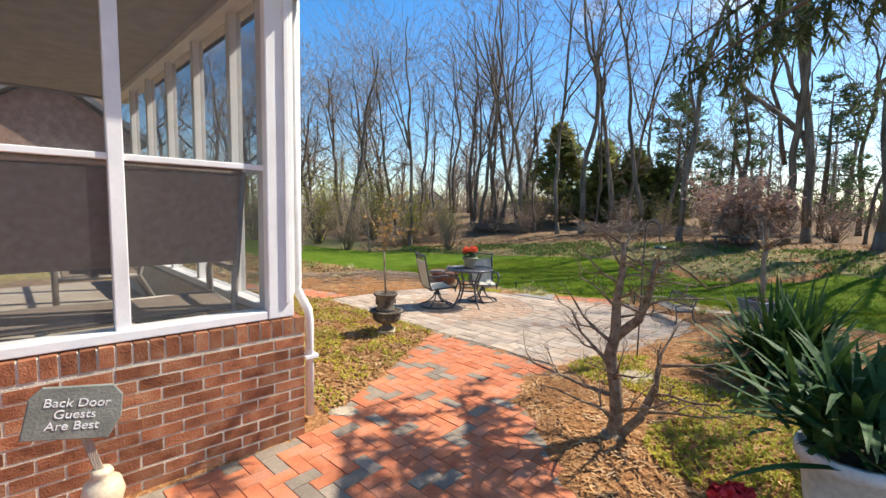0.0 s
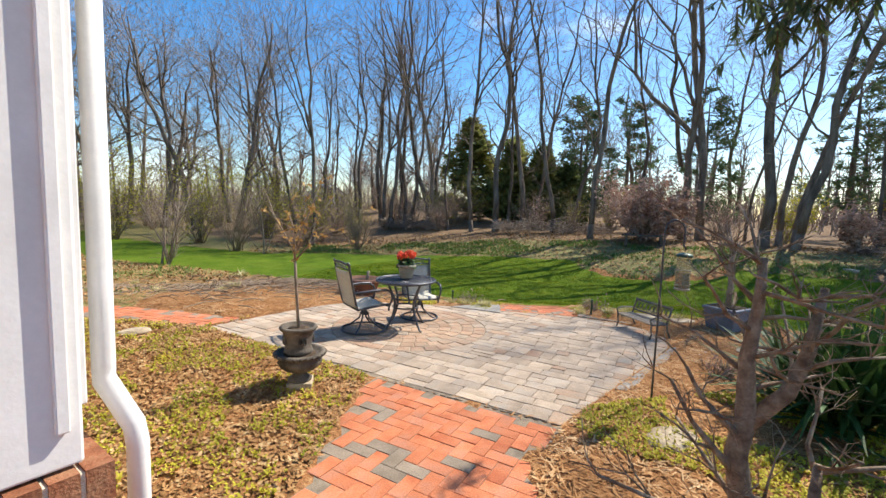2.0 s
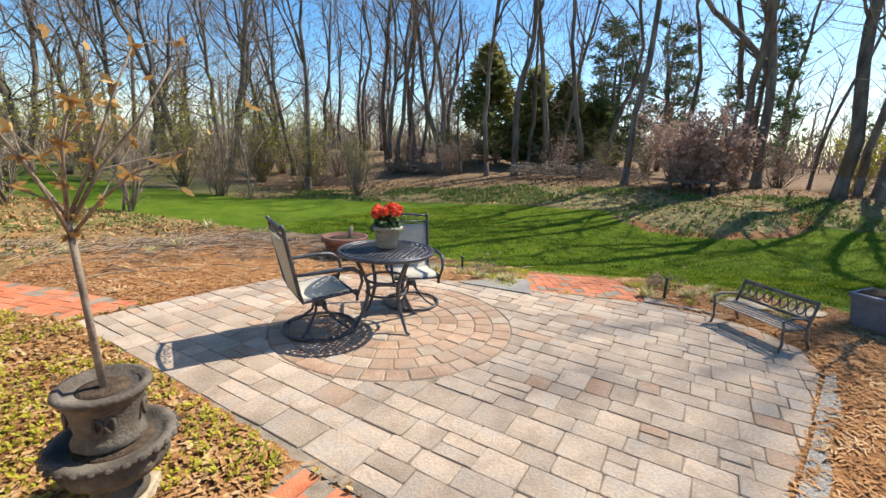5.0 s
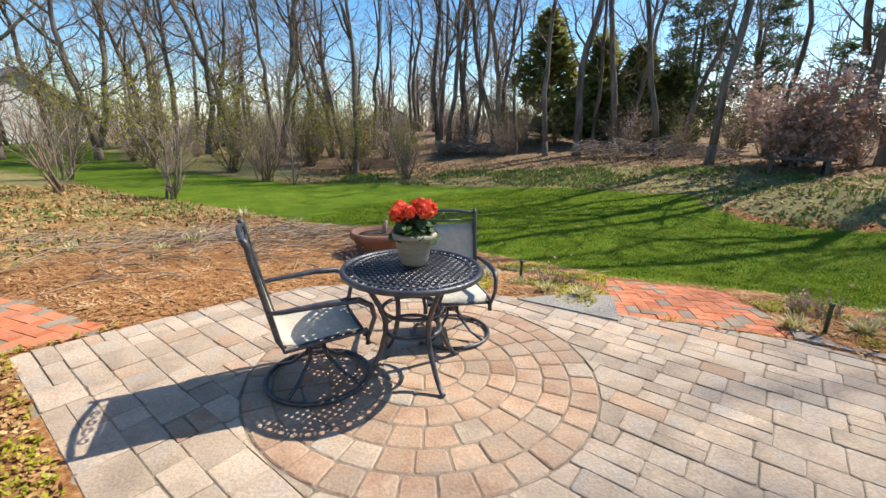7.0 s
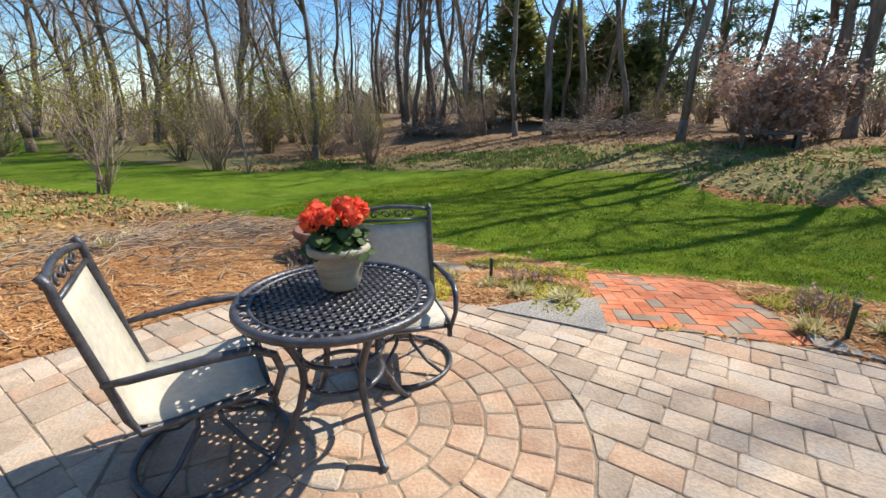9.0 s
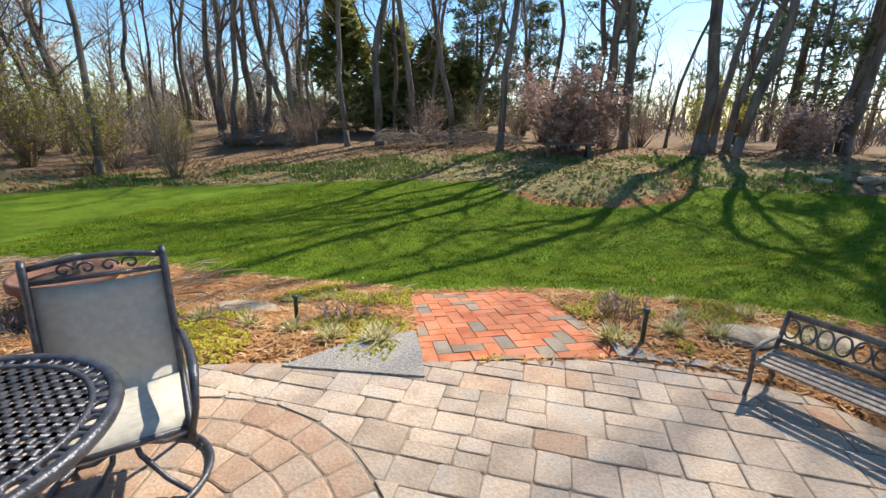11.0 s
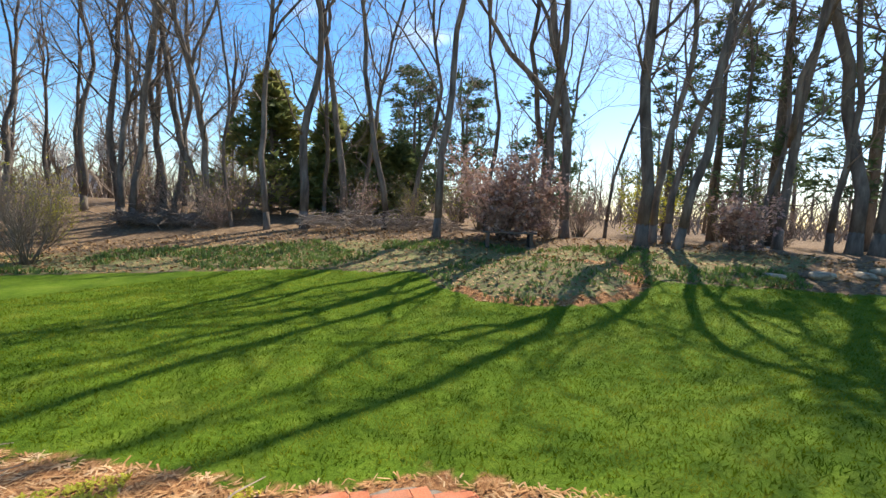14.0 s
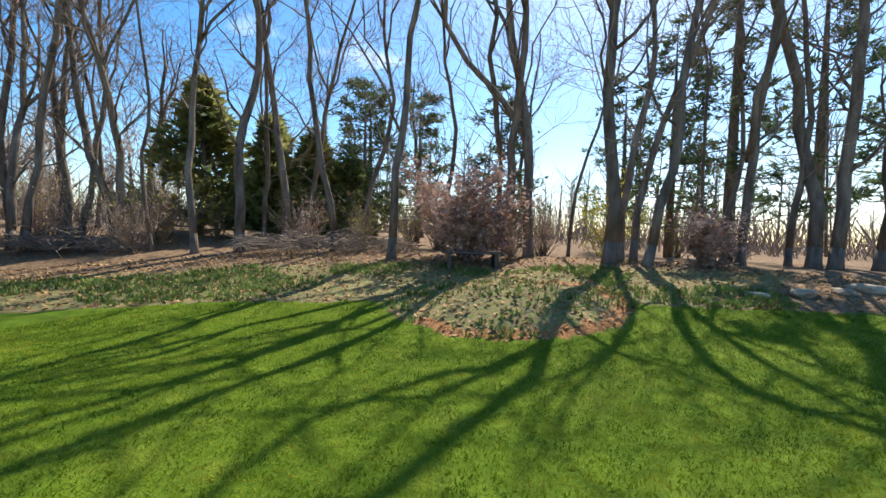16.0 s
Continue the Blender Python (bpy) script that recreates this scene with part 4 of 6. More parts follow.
def porch_shell():
    m = wall_frame(CORNER, ALONG)
    f = Geo()
    a, b = CORNER + ALONG * L_FRONT, CORNER + BACK * L_BACK
    c = a + BACK * L_BACK
    q = [CORNER + (ALONG + BACK) * 0.2, a + BACK * 0.2, c, b + ALONG * 0.2]
    o = Geo().prism([(p.x, p.y) for p in q], 0.0, 0.42).ob("porch_floor", M_CARPET, smooth=False)
    tagged(o, "tan carpeted porch floor", "floor", kind="structure")
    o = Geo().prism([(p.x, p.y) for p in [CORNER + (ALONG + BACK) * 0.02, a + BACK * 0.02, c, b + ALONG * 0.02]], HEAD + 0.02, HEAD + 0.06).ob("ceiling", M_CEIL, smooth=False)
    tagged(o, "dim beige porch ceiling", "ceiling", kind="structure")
    q = [CORNER - (ALONG + BACK) * 0.35, a - BACK * 0.35, c, b - ALONG * 0.35]
    o = Geo().prism([(p.x, p.y) for p in q], HEAD + 0.31, HEAD + 0.45).ob("porch_roof", M_ROOF, smooth=False)
    tagged(o, "porch roof with white eaves", "roof", kind="structure")
    # house wall that closes the porch at its far end
    w = Geo()
    d = (c - a).normalized()
    w.box((0, 0, 1.6), (0.2, L_BACK, 3.3), Matrix.Rotation(math.atan2(BACK.y, BACK.x) - math.pi / 2, 3, "Z"))
    o = w.ob("wall_house", M_FARBRICK, smooth=False)
    o.location = (a + c) / 2
    tagged(o, "brick house wall behind the porch", "wall", kind="structure")


porch_shell()


def porch_glider(x, y, rot, wide):
    """Outdoor sling seat with a high brown back on a taupe metal frame."""
    e = thing("porch_chair", pose(x, y, 0.42, 0, 0, rot) @ Matrix.Scale(1.1, 4), "brown sling porch seat on a taupe metal frame", "chair", "porch seats")
    h = wide / 2
    Geo().box((0, 0.0, 0.42), (wide, 0.52, 0.025)).ob("seat", M_SLING_BROWN, e, bevel=0.01)
    b = Geo()
    b.box((0, 0.4, 0.97), (wide, 0.025, 0.52), Matrix.Rotation(radians(-14), 3, "X"))
    b.ob("backrest", M_SLING_BROWN, e, bevel=0.01)
    for s in (-h, h):
        g = Geo()
        g.tube([(s, -0.3, 0.0), (s, -0.3, 0.6), (s, -0.24, 0.66), (s, 0.28, 0.66)], 0.022, 8)
        g.tube([(s, 0.45, 0.0), (s, 0.25, 0.42), (s, 0.47, 1.24)], 0.02, 8)
        g.tube([(s, -0.36, 0.02), (s, 0.5, 0.02)], 0.02, 8)
        g.tube([(s, -0.28, 0.42), (s, 0.26, 0.42)], 0.018, 8)
        g.ob("side_frame", M_FRAME_TAN, e)
    for py, pz in ((-0.28, 0.42), (0.47, 1.24), (-0.3, 0.2)):
        Geo().tube([(-h, py, pz), (h, py, pz)], 0.017, 8).ob("cross_bar", M_FRAME_TAN, e)
    return e


def porch_at(s, d):
    return CORNER + ALONG * s + BACK * d


ang = math.degrees(math.atan2(ALONG.y, ALONG.x))
for s, d, r, w in ((0.98, 0.66, ang, 1.25), (2.6, 1.9, ang + 20, 1.3), (0.75, 2.6, ang + 90, 0.6)):
    p = porch_at(s, d)
    porch_glider(p.x, p.y, r, w)


def porch_table():
    p = porch_at(2.2, 0.7)
    e = thing("porch_table", pose(p.x, p.y, 0.42, 0, 0, ang), "low tan metal-framed porch table", "table", "")
    Geo().box((0, 0, 0.42), (0.9, 0.5, 0.025)).ob("top", M_FRAME_TAN, e, bevel=0.008)
    for a in (-0.42, 0.42):
        for b in (-0.22, 0.22):
            Geo().tube([(a, b, 0), (a, b, 0.41)], 0.018, 8).ob("leg", M_FRAME_TAN, e)


porch_table()


# ---------------------------------------------------------------- garden furniture
def lattice_top(r):
    """Cast table top: rim, an outer scroll band and a pierced lattice."""
    g = Geo()
    g.tube([(r * math.cos(t), r * math.sin(t), 0) for t in np.linspace(0, 2 * math.pi, 48, endpoint=False)], 0.017, 8, True)
    g.tube([(r * 0.87 * math.cos(t), r * 0.87 * math.sin(t), 0.004) for t in np.linspace(0, 2 * math.pi, 48, endpoint=False)], 0.008, 6, True)
    R2, step = r * 0.87, 0.047
    for k in range(-12, 13):
        for a in (45, 135):
            o = k * step * 0.75
            if abs(o) < R2:
                h = math.sqrt(R2 * R2 - o * o)
                c, s = math.cos(radians(a)), math.sin(radians(a))
                g.box((-s * o, c * o, 0.0), (2 * h, 0.017, 0.009), Matrix.Rotation(radians(a), 3, "Z"))
    for i in range(34):
        t = 2 * math.pi * i / 34
        c = Vector((math.cos(t), math.sin(t), 0)) * r * 0.93
        loop = [c + Vector((math.cos(t + u) * 0.023, math.sin(t + u) * 0.023, 0.002)) for u in np.linspace(0, 2 * math.pi, 12, endpoint=False)]
        g.tube(loop, 0.0075, 5, True)
    return g


def patio_table(x, y):
    e = thing("patio_table", pose(x, y, 0, 0, 0, 20), "round dark cast-metal patio table with a pierced lattice top", "table")
    t = lattice_top(0.368)
    o = t.ob("top", M_IRON, e)
    o.location.z = 0.61
    for k in range(4):
        a = radians(90 * k + 10)
        c, s = math.cos(a), math.sin(a)
        prof = [(0.29, 0.6), (0.255, 0.54), (0.2, 0.44), (0.168, 0.36), (0.165, 0.28), (0.195, 0.18), (0.25, 0.08), (0.3, 0.012), (0.325, 0.012)]
        Geo().tube([(r * c, r * s, z) for r, z in prof], [0.015, 0.014, 0.015, 0.016, 0.016, 0.015, 0.014, 0.013, 0.012], 8).ob("leg", M_IRON, e)
    for name, z, w in (("apron_ring", 0.592, 0.285), ("upper_ring", 0.385, 0.165), ("lower_ring", 0.27, 0.158)):
        Geo().tube([(w * math.cos(t), w * math.sin(t), z) for t in np.linspace(0, 2 * math.pi, 36, endpoint=False)], 0.011, 8, True).ob(name, M_IRON, e)
    return e


patio_table(0.435, 7.06)


def swivel_chair(m):
    """Sling chair on a ring base: x to the sitter's side, y to the back."""
    e = thing("patio_chair", m, "dark cast-metal swivel patio chair with a beige sling seat", "chair", "chairs round the patio table")
    g = Geo()
    g.tube([(0.31 * math.cos(t), 0.31 * math.sin(t), 0.02) for t in np.linspace(0, 2 * math.pi, 36, endpoint=False)], 0.015, 8, True)
    g.ob("base_ring", M_IRON, e)
    for k in range(4):
        a = radians(45 + 90 * k)
        c, s = math.cos(a), math.sin(a)
        Geo().tube([(0.31 * c, 0.31 * s, 0.02), (0.19 * c, 0.19 * s, 0.07), (0.07 * c, 0.07 * s, 0.17), (0.05 * c, 0.05 * s, 0.25)], 0.012, 7).ob("base_leg", M_IRON, e)
    Geo().lathe([(0.05, 0.22), (0.06, 0.24), (0.04, 0.27), (0.04, 0.31), (0.1, 0.33), (0.1, 0.345)], 16).ob("swivel", M_IRON, e)
    s = Geo()
    n, prof = 14, []
    for i in range(n + 1):                       # sling: seat with a rolled front, then the raked back
        t = i / n
        if t < 0.5:
            u = t / 0.5
            prof.append((-0.25 + 0.46 * u, 0.40 - 0.05 * u + (-0.05 * (1 - u * 6) ** 2 if u < 0.17 else 0)))
        else:
            u = (t - 0.5) / 0.5
            prof.append((0.215 + 0.12 * u, 0.37 + 0.49 * u))
    vs = [(x, a, b + (0.012 if abs(x) > 0.1 else 0)) for a, b in prof for x in (-0.235, -0.08, 0.08, 0.235)]
    fs = [(i * 4 + j, i * 4 + j + 1, (i + 1) * 4 + j + 1, (i + 1) * 4 + j) for i in range(n) for j in range(3)]
    s.add(vs, fs)
    o = s.ob("sling", M_SLING, e)
    so = o.modifiers.new("thick", "SOLIDIFY")
    so.thickness = 0.006
    for x in (-0.25, 0.25):
        g = Geo()
        g.tube([(x, -0.255, 0.3), (x, -0.25, 0.39), (x, 0.2, 0.35), (x, 0.23, 0.42), (x, 0.325, 0.88), (x, 0.335, 0.955), (x, 0.355, 0.985)], 0.016, 8)
        g.ob("side_rail", M_IRON, e)
        g = Geo()
        g.tube([(x * 1.03, 0.275, 0.58), (x * 1.1, 0.2, 0.585), (x * 1.16, -0.05, 0.6), (x * 1.16, -0.2, 0.595), (x * 1.13, -0.27, 0.55), (x * 1.1, -0.29, 0.47), (x * 1.05, -0.27, 0.4), (x, -0.25, 0.33)],
               [0.012, 0.015, 0.02, 0.02, 0.017, 0.014, 0.014, 0.012], 8)
        g.ob("arm", M_IRON, e)
    g = Geo()
    g.tube([(-0.25, 0.33, 0.89), (0.25, 0.33, 0.89)], 0.011, 7)
    g.tube([(x, 0.342 + 0.02 * math.cos(x * 6), 0.95 + 0.025 * math.cos(x * 6.3)) for x in np.linspace(-0.25, 0.25, 9)], 0.014, 7)
    for c0, sg in ((-0.12, 1), (0.12, -1), (-0.04, -1), (0.04, 1)):
        g.tube([(c0 + sg * math.cos(u) * (0.034 - 0.004 * u), 0.343, 0.928 + math.sin(u) * (0.03 - 0.003 * u)) for u in np.linspace(0, 6.2, 14)], 0.006, 5)
    g.ob("crest", M_IRON, e)
    g = Geo()
    g.tube([(-0.25, -0.24, 0.36), (0.25, -0.24, 0.36)], 0.013, 7)
    g.tube([(-0.25, 0.2, 0.345), (0.25, 0.2, 0.345)], 0.013, 7)
    g.box((0, 0, 0.345), (0.34, 0.22, 0.015))
    g.ob("seat_bar", M_IRON, e)
    return e


chair_a = swivel_chair(pose(-0.085, 7.0, 0, 0, 0, 111.6) @ Matrix.Scale(0.888, 4))
copy_thing(chair_a, pose(0.7, 7.52, 0, 0, 0, 5.5) @ Matrix.Scale(0.92, 4))


def petals(g, c, r, rnd, count):
    for k in range(count):
        d = Vector((rnd.gauss(0, 1), rnd.gauss(0, 1), rnd.gauss(0.35, 0.8))).normalized()
        p = Vector(c) + d * r * rnd.uniform(0.75, 1.0)
        n = (d + Vector((rnd.gauss(0, 0.5), rnd.gauss(0, 0.5), rnd.gauss(0, 0.5)))).normalized()
        a = n.orthogonal().normalized() * rnd.uniform(0.012, 0.02)
        b = n.cross(a)
        g.add([tuple(p - a), tuple(p - a * 0.4 + b), tuple(p + a * 0.5 + b * 0.9), tuple(p + a), tuple(p + a * 0.3 - b), tuple(p - a * 0.6 - b * 0.8)], [(0, 1, 2, 3, 4, 5)])


def geranium_pot(x, y, z):
    rnd = random.Random(8)
    e = thing("flower_pot", pose(x, y, z) @ Matrix.Scale(0.9, 4), "round grey-beige glazed pot of coral red geraniums on the table", "flower pot")
    Geo().lathe([(0.075, 0), (0.085, 0.01), (0.1, 0.08), (0.115, 0.14), (0.12, 0.16), (0.135, 0.163), (0.14, 0.18), (0.135, 0.197), (0.122, 0.2), (0.115, 0.185), (0.112, 0.16)], 40).ob("pot", M_POT, e)
    Geo().lathe([(0.112, 0.165), (0.06, 0.175)], 24).ob("soil", M_SOIL, e)
    lf, fl, st = Geo(), Geo(), Geo()
    for k in range(230):
        a, r = rnd.uniform(0, 6.28), rnd.uniform(0.02, 0.14)
        p = Vector((math.cos(a) * r, math.sin(a) * r, rnd.uniform(0.17, 0.29) - r * 0.2))
        n = Vector((math.cos(a) * 0.6 + rnd.gauss(0, 0.4), math.sin(a) * 0.6 + rnd.gauss(0, 0.4), 1)).normalized()
        u = n.orthogonal().normalized()
        v = n.cross(u)
        rr = rnd.uniform(0.018, 0.034)
        lf.add([tuple(p + (u * math.cos(t) + v * math.sin(t)) * rr * (1 if i % 2 else 0.8)) for i, t in enumerate(np.linspace(0, 6.28, 8, endpoint=False))], [tuple(range(8))])
    for cx, cy, cz, r in ((-0.085, 0.02, 0.33, 0.05), (-0.1, -0.05, 0.31, 0.042), (0.045, 0.0, 0.35, 0.052), (0.09, 0.03, 0.335, 0.046), (0.02, 0.07, 0.34, 0.04), (-0.03, -0.06, 0.325, 0.035), (0.07, -0.055, 0.325, 0.042)):
        petals(fl, (cx, cy, cz), r, rnd, 90)
        st.tube([(cx * 0.5, cy * 0.5, 0.18), (cx, cy, cz)], 0.004, 5)
    lf.ob("leaves", M_GREEN_LEAF, e, smooth=False)
    tagged(fl.ob("blossoms", M_PETAL, e, smooth=False), "coral red flower heads")
    st.ob("stems", M_GREEN_LEAF, e)
    return e


geranium_pot(0.445, 7.13, 0.623)


def garden_bench(m):
    """Small cast bench with slatted seat and pierced back."""
    e = thing("garden_bench", m, "small weathered grey-brown garden bench with a pierced back", "bench")
    L = 0.66
    for x in (-L / 2, L / 2):
        g = Geo()
        g.tube([(x, -0.16, 0), (x, -0.135, 0.07), (x, -0.15, 0.14), (x, -0.15, 0.2), (x, -0.17, 0.26), (x, -0.1, 0.29), (x, 0.1, 0.28)], 0.011, 7)
        g.tube([(x, 0.17, 0), (x, 0.12, 0.1), (x, 0.1, 0.2), (x, 0.14, 0.32), (x, 0.17, 0.42)], 0.012, 7)
        g.tube([(x, -0.15, 0.19), (x, 0.1, 0.19)], 0.011, 7)
        g.ob("end_frame", M_BENCH, e)
    for i in range(5):
        Geo().box((0, -0.14 + i * 0.055, 0.2), (L, 0.036, 0.012)).ob("seat_slat", M_WOOD, e, bevel=0.003)
    g = Geo()
    rot = Matrix.Rotation(radians(-16), 3, "X")
    g.box((0, 0.165, 0.4), (L, 0.014, 0.035), rot)
    g.box((0, 0.12, 0.255), (L, 0.014, 0.025), rot)
    for k in range(9):
        x = -L / 2 + L * (k + 0.5) / 9
        g.tube([(x + 0.032 * math.cos(u), 0.143 + 0.013 * math.sin(u), 0.328 + 0.05 * math.sin(u)) for u in np.linspace(0, 6.28, 14, endpoint=False)], 0.006, 5, True)
    g.ob("backrest", M_BENCH, e)
    return e


garden_bench(pose(3.5, 6.5, 0, 0, 0, -87) @ Matrix.Scale(0.94, 4))


def urn(x, y):
    """Wide footed urn holding a taller pot with a young staked tree."""
    e = thing("garden_urn", pose(x, y, ground_z(x, y) - 0.01), "weathered grey-brown footed garden urn with a lobed bowl", "urn")
    Geo().box((0, 0, 0.03), (0.2, 0.2, 0.06)).ob("plinth", M_STONE, e, bevel=0.008)
    Geo().lathe([(0.09, 0.06), (0.095, 0.08), (0.06, 0.1), (0.05, 0.13), (0.07, 0.15), (0.08, 0.16)], 28).ob("foot", M_URN, e)
    lobe = lambda t, i: 1 + (0.045 * abs(math.sin(t * 9)) if i < 6 else 0)
    Geo().lathe([(0.07, 0.145), (0.12, 0.16), (0.155, 0.19), (0.17, 0.22), (0.165, 0.245), (0.158, 0.258), (0.17, 0.266), (0.198, 0.28), (0.205, 0.292), (0.197, 0.304), (0.172, 0.306), (0.16, 0.292), (0.14, 0.283)], 72, wave=lobe).ob("bowl", M_URN, e)
    g = Geo()
    for i in range(26):
        t = 2 * math.pi * i / 26
        g.lathe([(0.004, -0.012), (0.015, -0.005), (0.018, 0.004), (0.008, 0.012)], 8, (0.198 * math.cos(t), 0.198 * math.sin(t), 0.29))
    g.ob("rim_beads", M_URN, e)
    Geo().lathe([(0.148, 0.278), (0.1, 0.29)], 24).ob("soil", M_SOIL, e)
    t2 = thing("urn_pot", pose(x - 0.015, y + 0.01, ground_z(x, y) + 0.275), "dark tapered pot with a relief band, standing in the urn", "pot")
    Geo().lathe([(0.1, 0.0), (0.115, 0.02), (0.105, 0.045), (0.1, 0.06), (0.115, 0.15), (0.125, 0.19), (0.14, 0.2), (0.15, 0.215), (0.145, 0.228), (0.125, 0.23), (0.115, 0.21)], 60,
                wave=lambda t, i: 1 + (0.035 * abs(math.sin(t * 12)) if 1 <= i <= 2 else 0) + (0.012 * abs(math.sin(t * 14)) if 6 <= i <= 8 else 0)).ob("body", M_URN, t2)
    for a in (0.3, 1.9, 3.5, 5.1):
        Geo().tube([(0.118 * math.cos(a + 0.25 * math.cos(u)), 0.118 * math.sin(a + 0.25 * math.cos(u)), 0.12 + 0.03 * math.sin(2 * u)) for u in np.linspace(0, 6.28, 18, endpoint=False)], 0.007, 5, True).ob("relief", M_URN, t2)
    Geo().lathe([(0.118, 0.205), (0.05, 0.215)], 24).ob("soil", M_SOIL, t2)
    # the young tree
    rnd = random.Random(14)
    t3 = thing("young_potted_tree", pose(x - 0.015, y + 0.01, ground_z(x, y) + 0.48), "slim bare young tree with a few withered tan leaves", "tree")
    g, tw, lf = Geo(), Geo(), Geo()
    d = Vector((-0.05, 0.0, 1)).normalized()
    g.tube([(0, 0, 0), tuple(d * 0.3), tuple(d * 0.62)], [0.013, 0.012, 0.011], 7)
    for k in range(6):
        a = rnd.uniform(0, 6.28)
        limb(g, tw, d * rnd.uniform(0.5, 0.64), Vector((math.cos(a) * 0.5, math.sin(a) * 0.5, 1)).normalized(), rnd.uniform(0.4, 0.75), 0.0075, 2, 3, rnd, 0.12, 0.6)
    pts = tw.v[len(tw.v) // 3:]
    for k in range(200):
        p = Vector(rnd.choice(pts)) + Vector((0, 0, 0))
        lf.leaf(p, Vector((rnd.gauss(0, 1), rnd.gauss(0, 1), rnd.gauss(0, 0.8))), 0.018, 0.04, Vector((rnd.gauss(0, 1), 1, 1)))
    g.ob("trunk", M_PALE_BARK, t3)
    tagged(tw.ob("twigs", M_PALE_BARK, t3), kind="stuff")
    tagged(lf.ob("leaves", M_TAN_LEAF, t3, smooth=False), kind="stuff")


urn(-0.68, 5.3)


def shepherd_hook(x, y):
    z = ground_z(x, y)
    e = thing("shepherd_hook", pose(x, y, z, 0, 0, 0), "thin dark iron shepherd's hook standing in the bed", "garden hook")
    u, s = Vector((0.62, -0.36, 0)), 0.16
    side = Vector((0.86, -0.5, 0))
    pts = [(0, 0, -0.1), (0, 0, 0.7), (0, 0, 1.34)] + [tuple(side * (0.07 - 0.07 * math.cos(t)) + Vector((0, 0, 1.38 + 0.09 * math.sin(t)))) for t in np.linspace(0.1, math.pi, 10)] + [tuple(side * 0.14 + Vector((0, 0, 1.27))), tuple(side * 0.16 + Vector((0, 0, 1.245)))]
    Geo().tube(pts, 0.008, 7).ob("rod", M_IRON, e)
    f = thing("bird_feeder", Matrix.Translation(Vector((x, y, z)) + side * 0.15 + Vector((0, 0, 0.93))) @ Matrix.Scale(0.7, 4), "hanging tube bird feeder with a green cap, part full of seed", "bird feeder")
    Geo().lathe([(0.075, 0), (0.08, 0.008), (0.08, 0.016), (0.05, 0.02)], 24).ob("tray", M_FRAME_TAN, f)
    Geo().box((0, 0, 0.2), (0.11, 0.11, 0.36)).ob("tube", M_GLASS, f, bevel=0.01)
    Geo().box((0, 0, 0.11), (0.096, 0.096, 0.17)).ob("seed", M_SEED, f, bevel=0.01)
    Geo().lathe([(0.085, 0.37), (0.09, 0.38), (0.07, 0.4), (0.02, 0.415)], 24).ob("cap", M_GREEN_METAL, f)
    g = Geo()
    for zz in (0.06, 0.22):
        g.tube([(-0.11, 0, zz), (0.11, 0, zz)], 0.005, 6)
        g.tube([(0, -0.11, zz), (0, 0.11, zz)], 0.005, 6)
    g.ob("perch", M_FRAME_TAN, f)
    Geo().tube([(0, 0, 0.41), (0.0, 0, 0.45)], 0.003, 5).ob("hanger", M_IRON, f)


shepherd_hook(2.1, 4.57)


def planter(x, y):
    rnd = random.Random(21)
    z = ground_z(x, y)
    e = thing("planter_box", pose(x, y, z, 0, 0, 15), "square blue-grey tapered planter at the lawn edge", "planter")
    Geo().box((0, 0, 0.14), (0.34, 0.34, 0.28), taper=1.22).ob("body", M_PLANTER, e, bevel=0.008)
    Geo().box((0, 0, 0.285), (0.44, 0.44, 0.035)).ob("rim", M_PLANTER, e, bevel=0.008)
    Geo().box((0, 0, 0.303), (0.36, 0.36, 0.01)).ob("soil", M_SOIL, e)
    t = thing("gnarled_potted_tree", pose(x, y, z + 0.29), "pale bare gnarled little tree in the planter", "tree")
    g, tw = Geo(), Geo()
    g.tube([(0, 0, 0), (0.02, 0, 0.3), (0, 0.02, 0.6), (0.03, 0, 0.8)], [0.04, 0.034, 0.03, 0.028], 8)
    for k in range(6):
        a = rnd.uniform(0, 6.28)
        limb(g, tw, Vector((0.02, 0.01, 0.68 + 0.02 * k)), Vector((math.cos(a), math.sin(a), 0.9)).normalized(), rnd.uniform(0.4, 0.6), 0.018, 1, 2, rnd, 0.18)
    g.ob("trunk", M_PALE_BARK, t)
    if tw.v:
        tagged(tw.ob("twigs", M_PALE_BARK, t), kind="stuff")


planter(4.75, 6.42)


def terracotta_pot(x, y):
    e = thing("terracotta_pot", pose(x, y, ground_z(x, y) - 0.02) @ Matrix.Scale(1.32, 4), "old round terracotta planter of bare soil beside the patio", "flower pot")
    Geo().lathe([(0.16, 0), (0.19, 0.1), (0.22, 0.22), (0.25, 0.23), (0.25, 0.28), (0.225, 0.285), (0.21, 0.25)], 36).ob("pot", M_TERRA, e)
    Geo().lathe([(0.215, 0.245), (0.1, 0.26)], 24).ob("soil", M_SOIL, e)
    g = Geo().tube([(0.05, 0, 0.25), (0.07, 0.02, 0.38)], 0.02, 7)
    g.ob("stub", M_PALE_BARK, e)


terracotta_pot(0.03, 9.9)


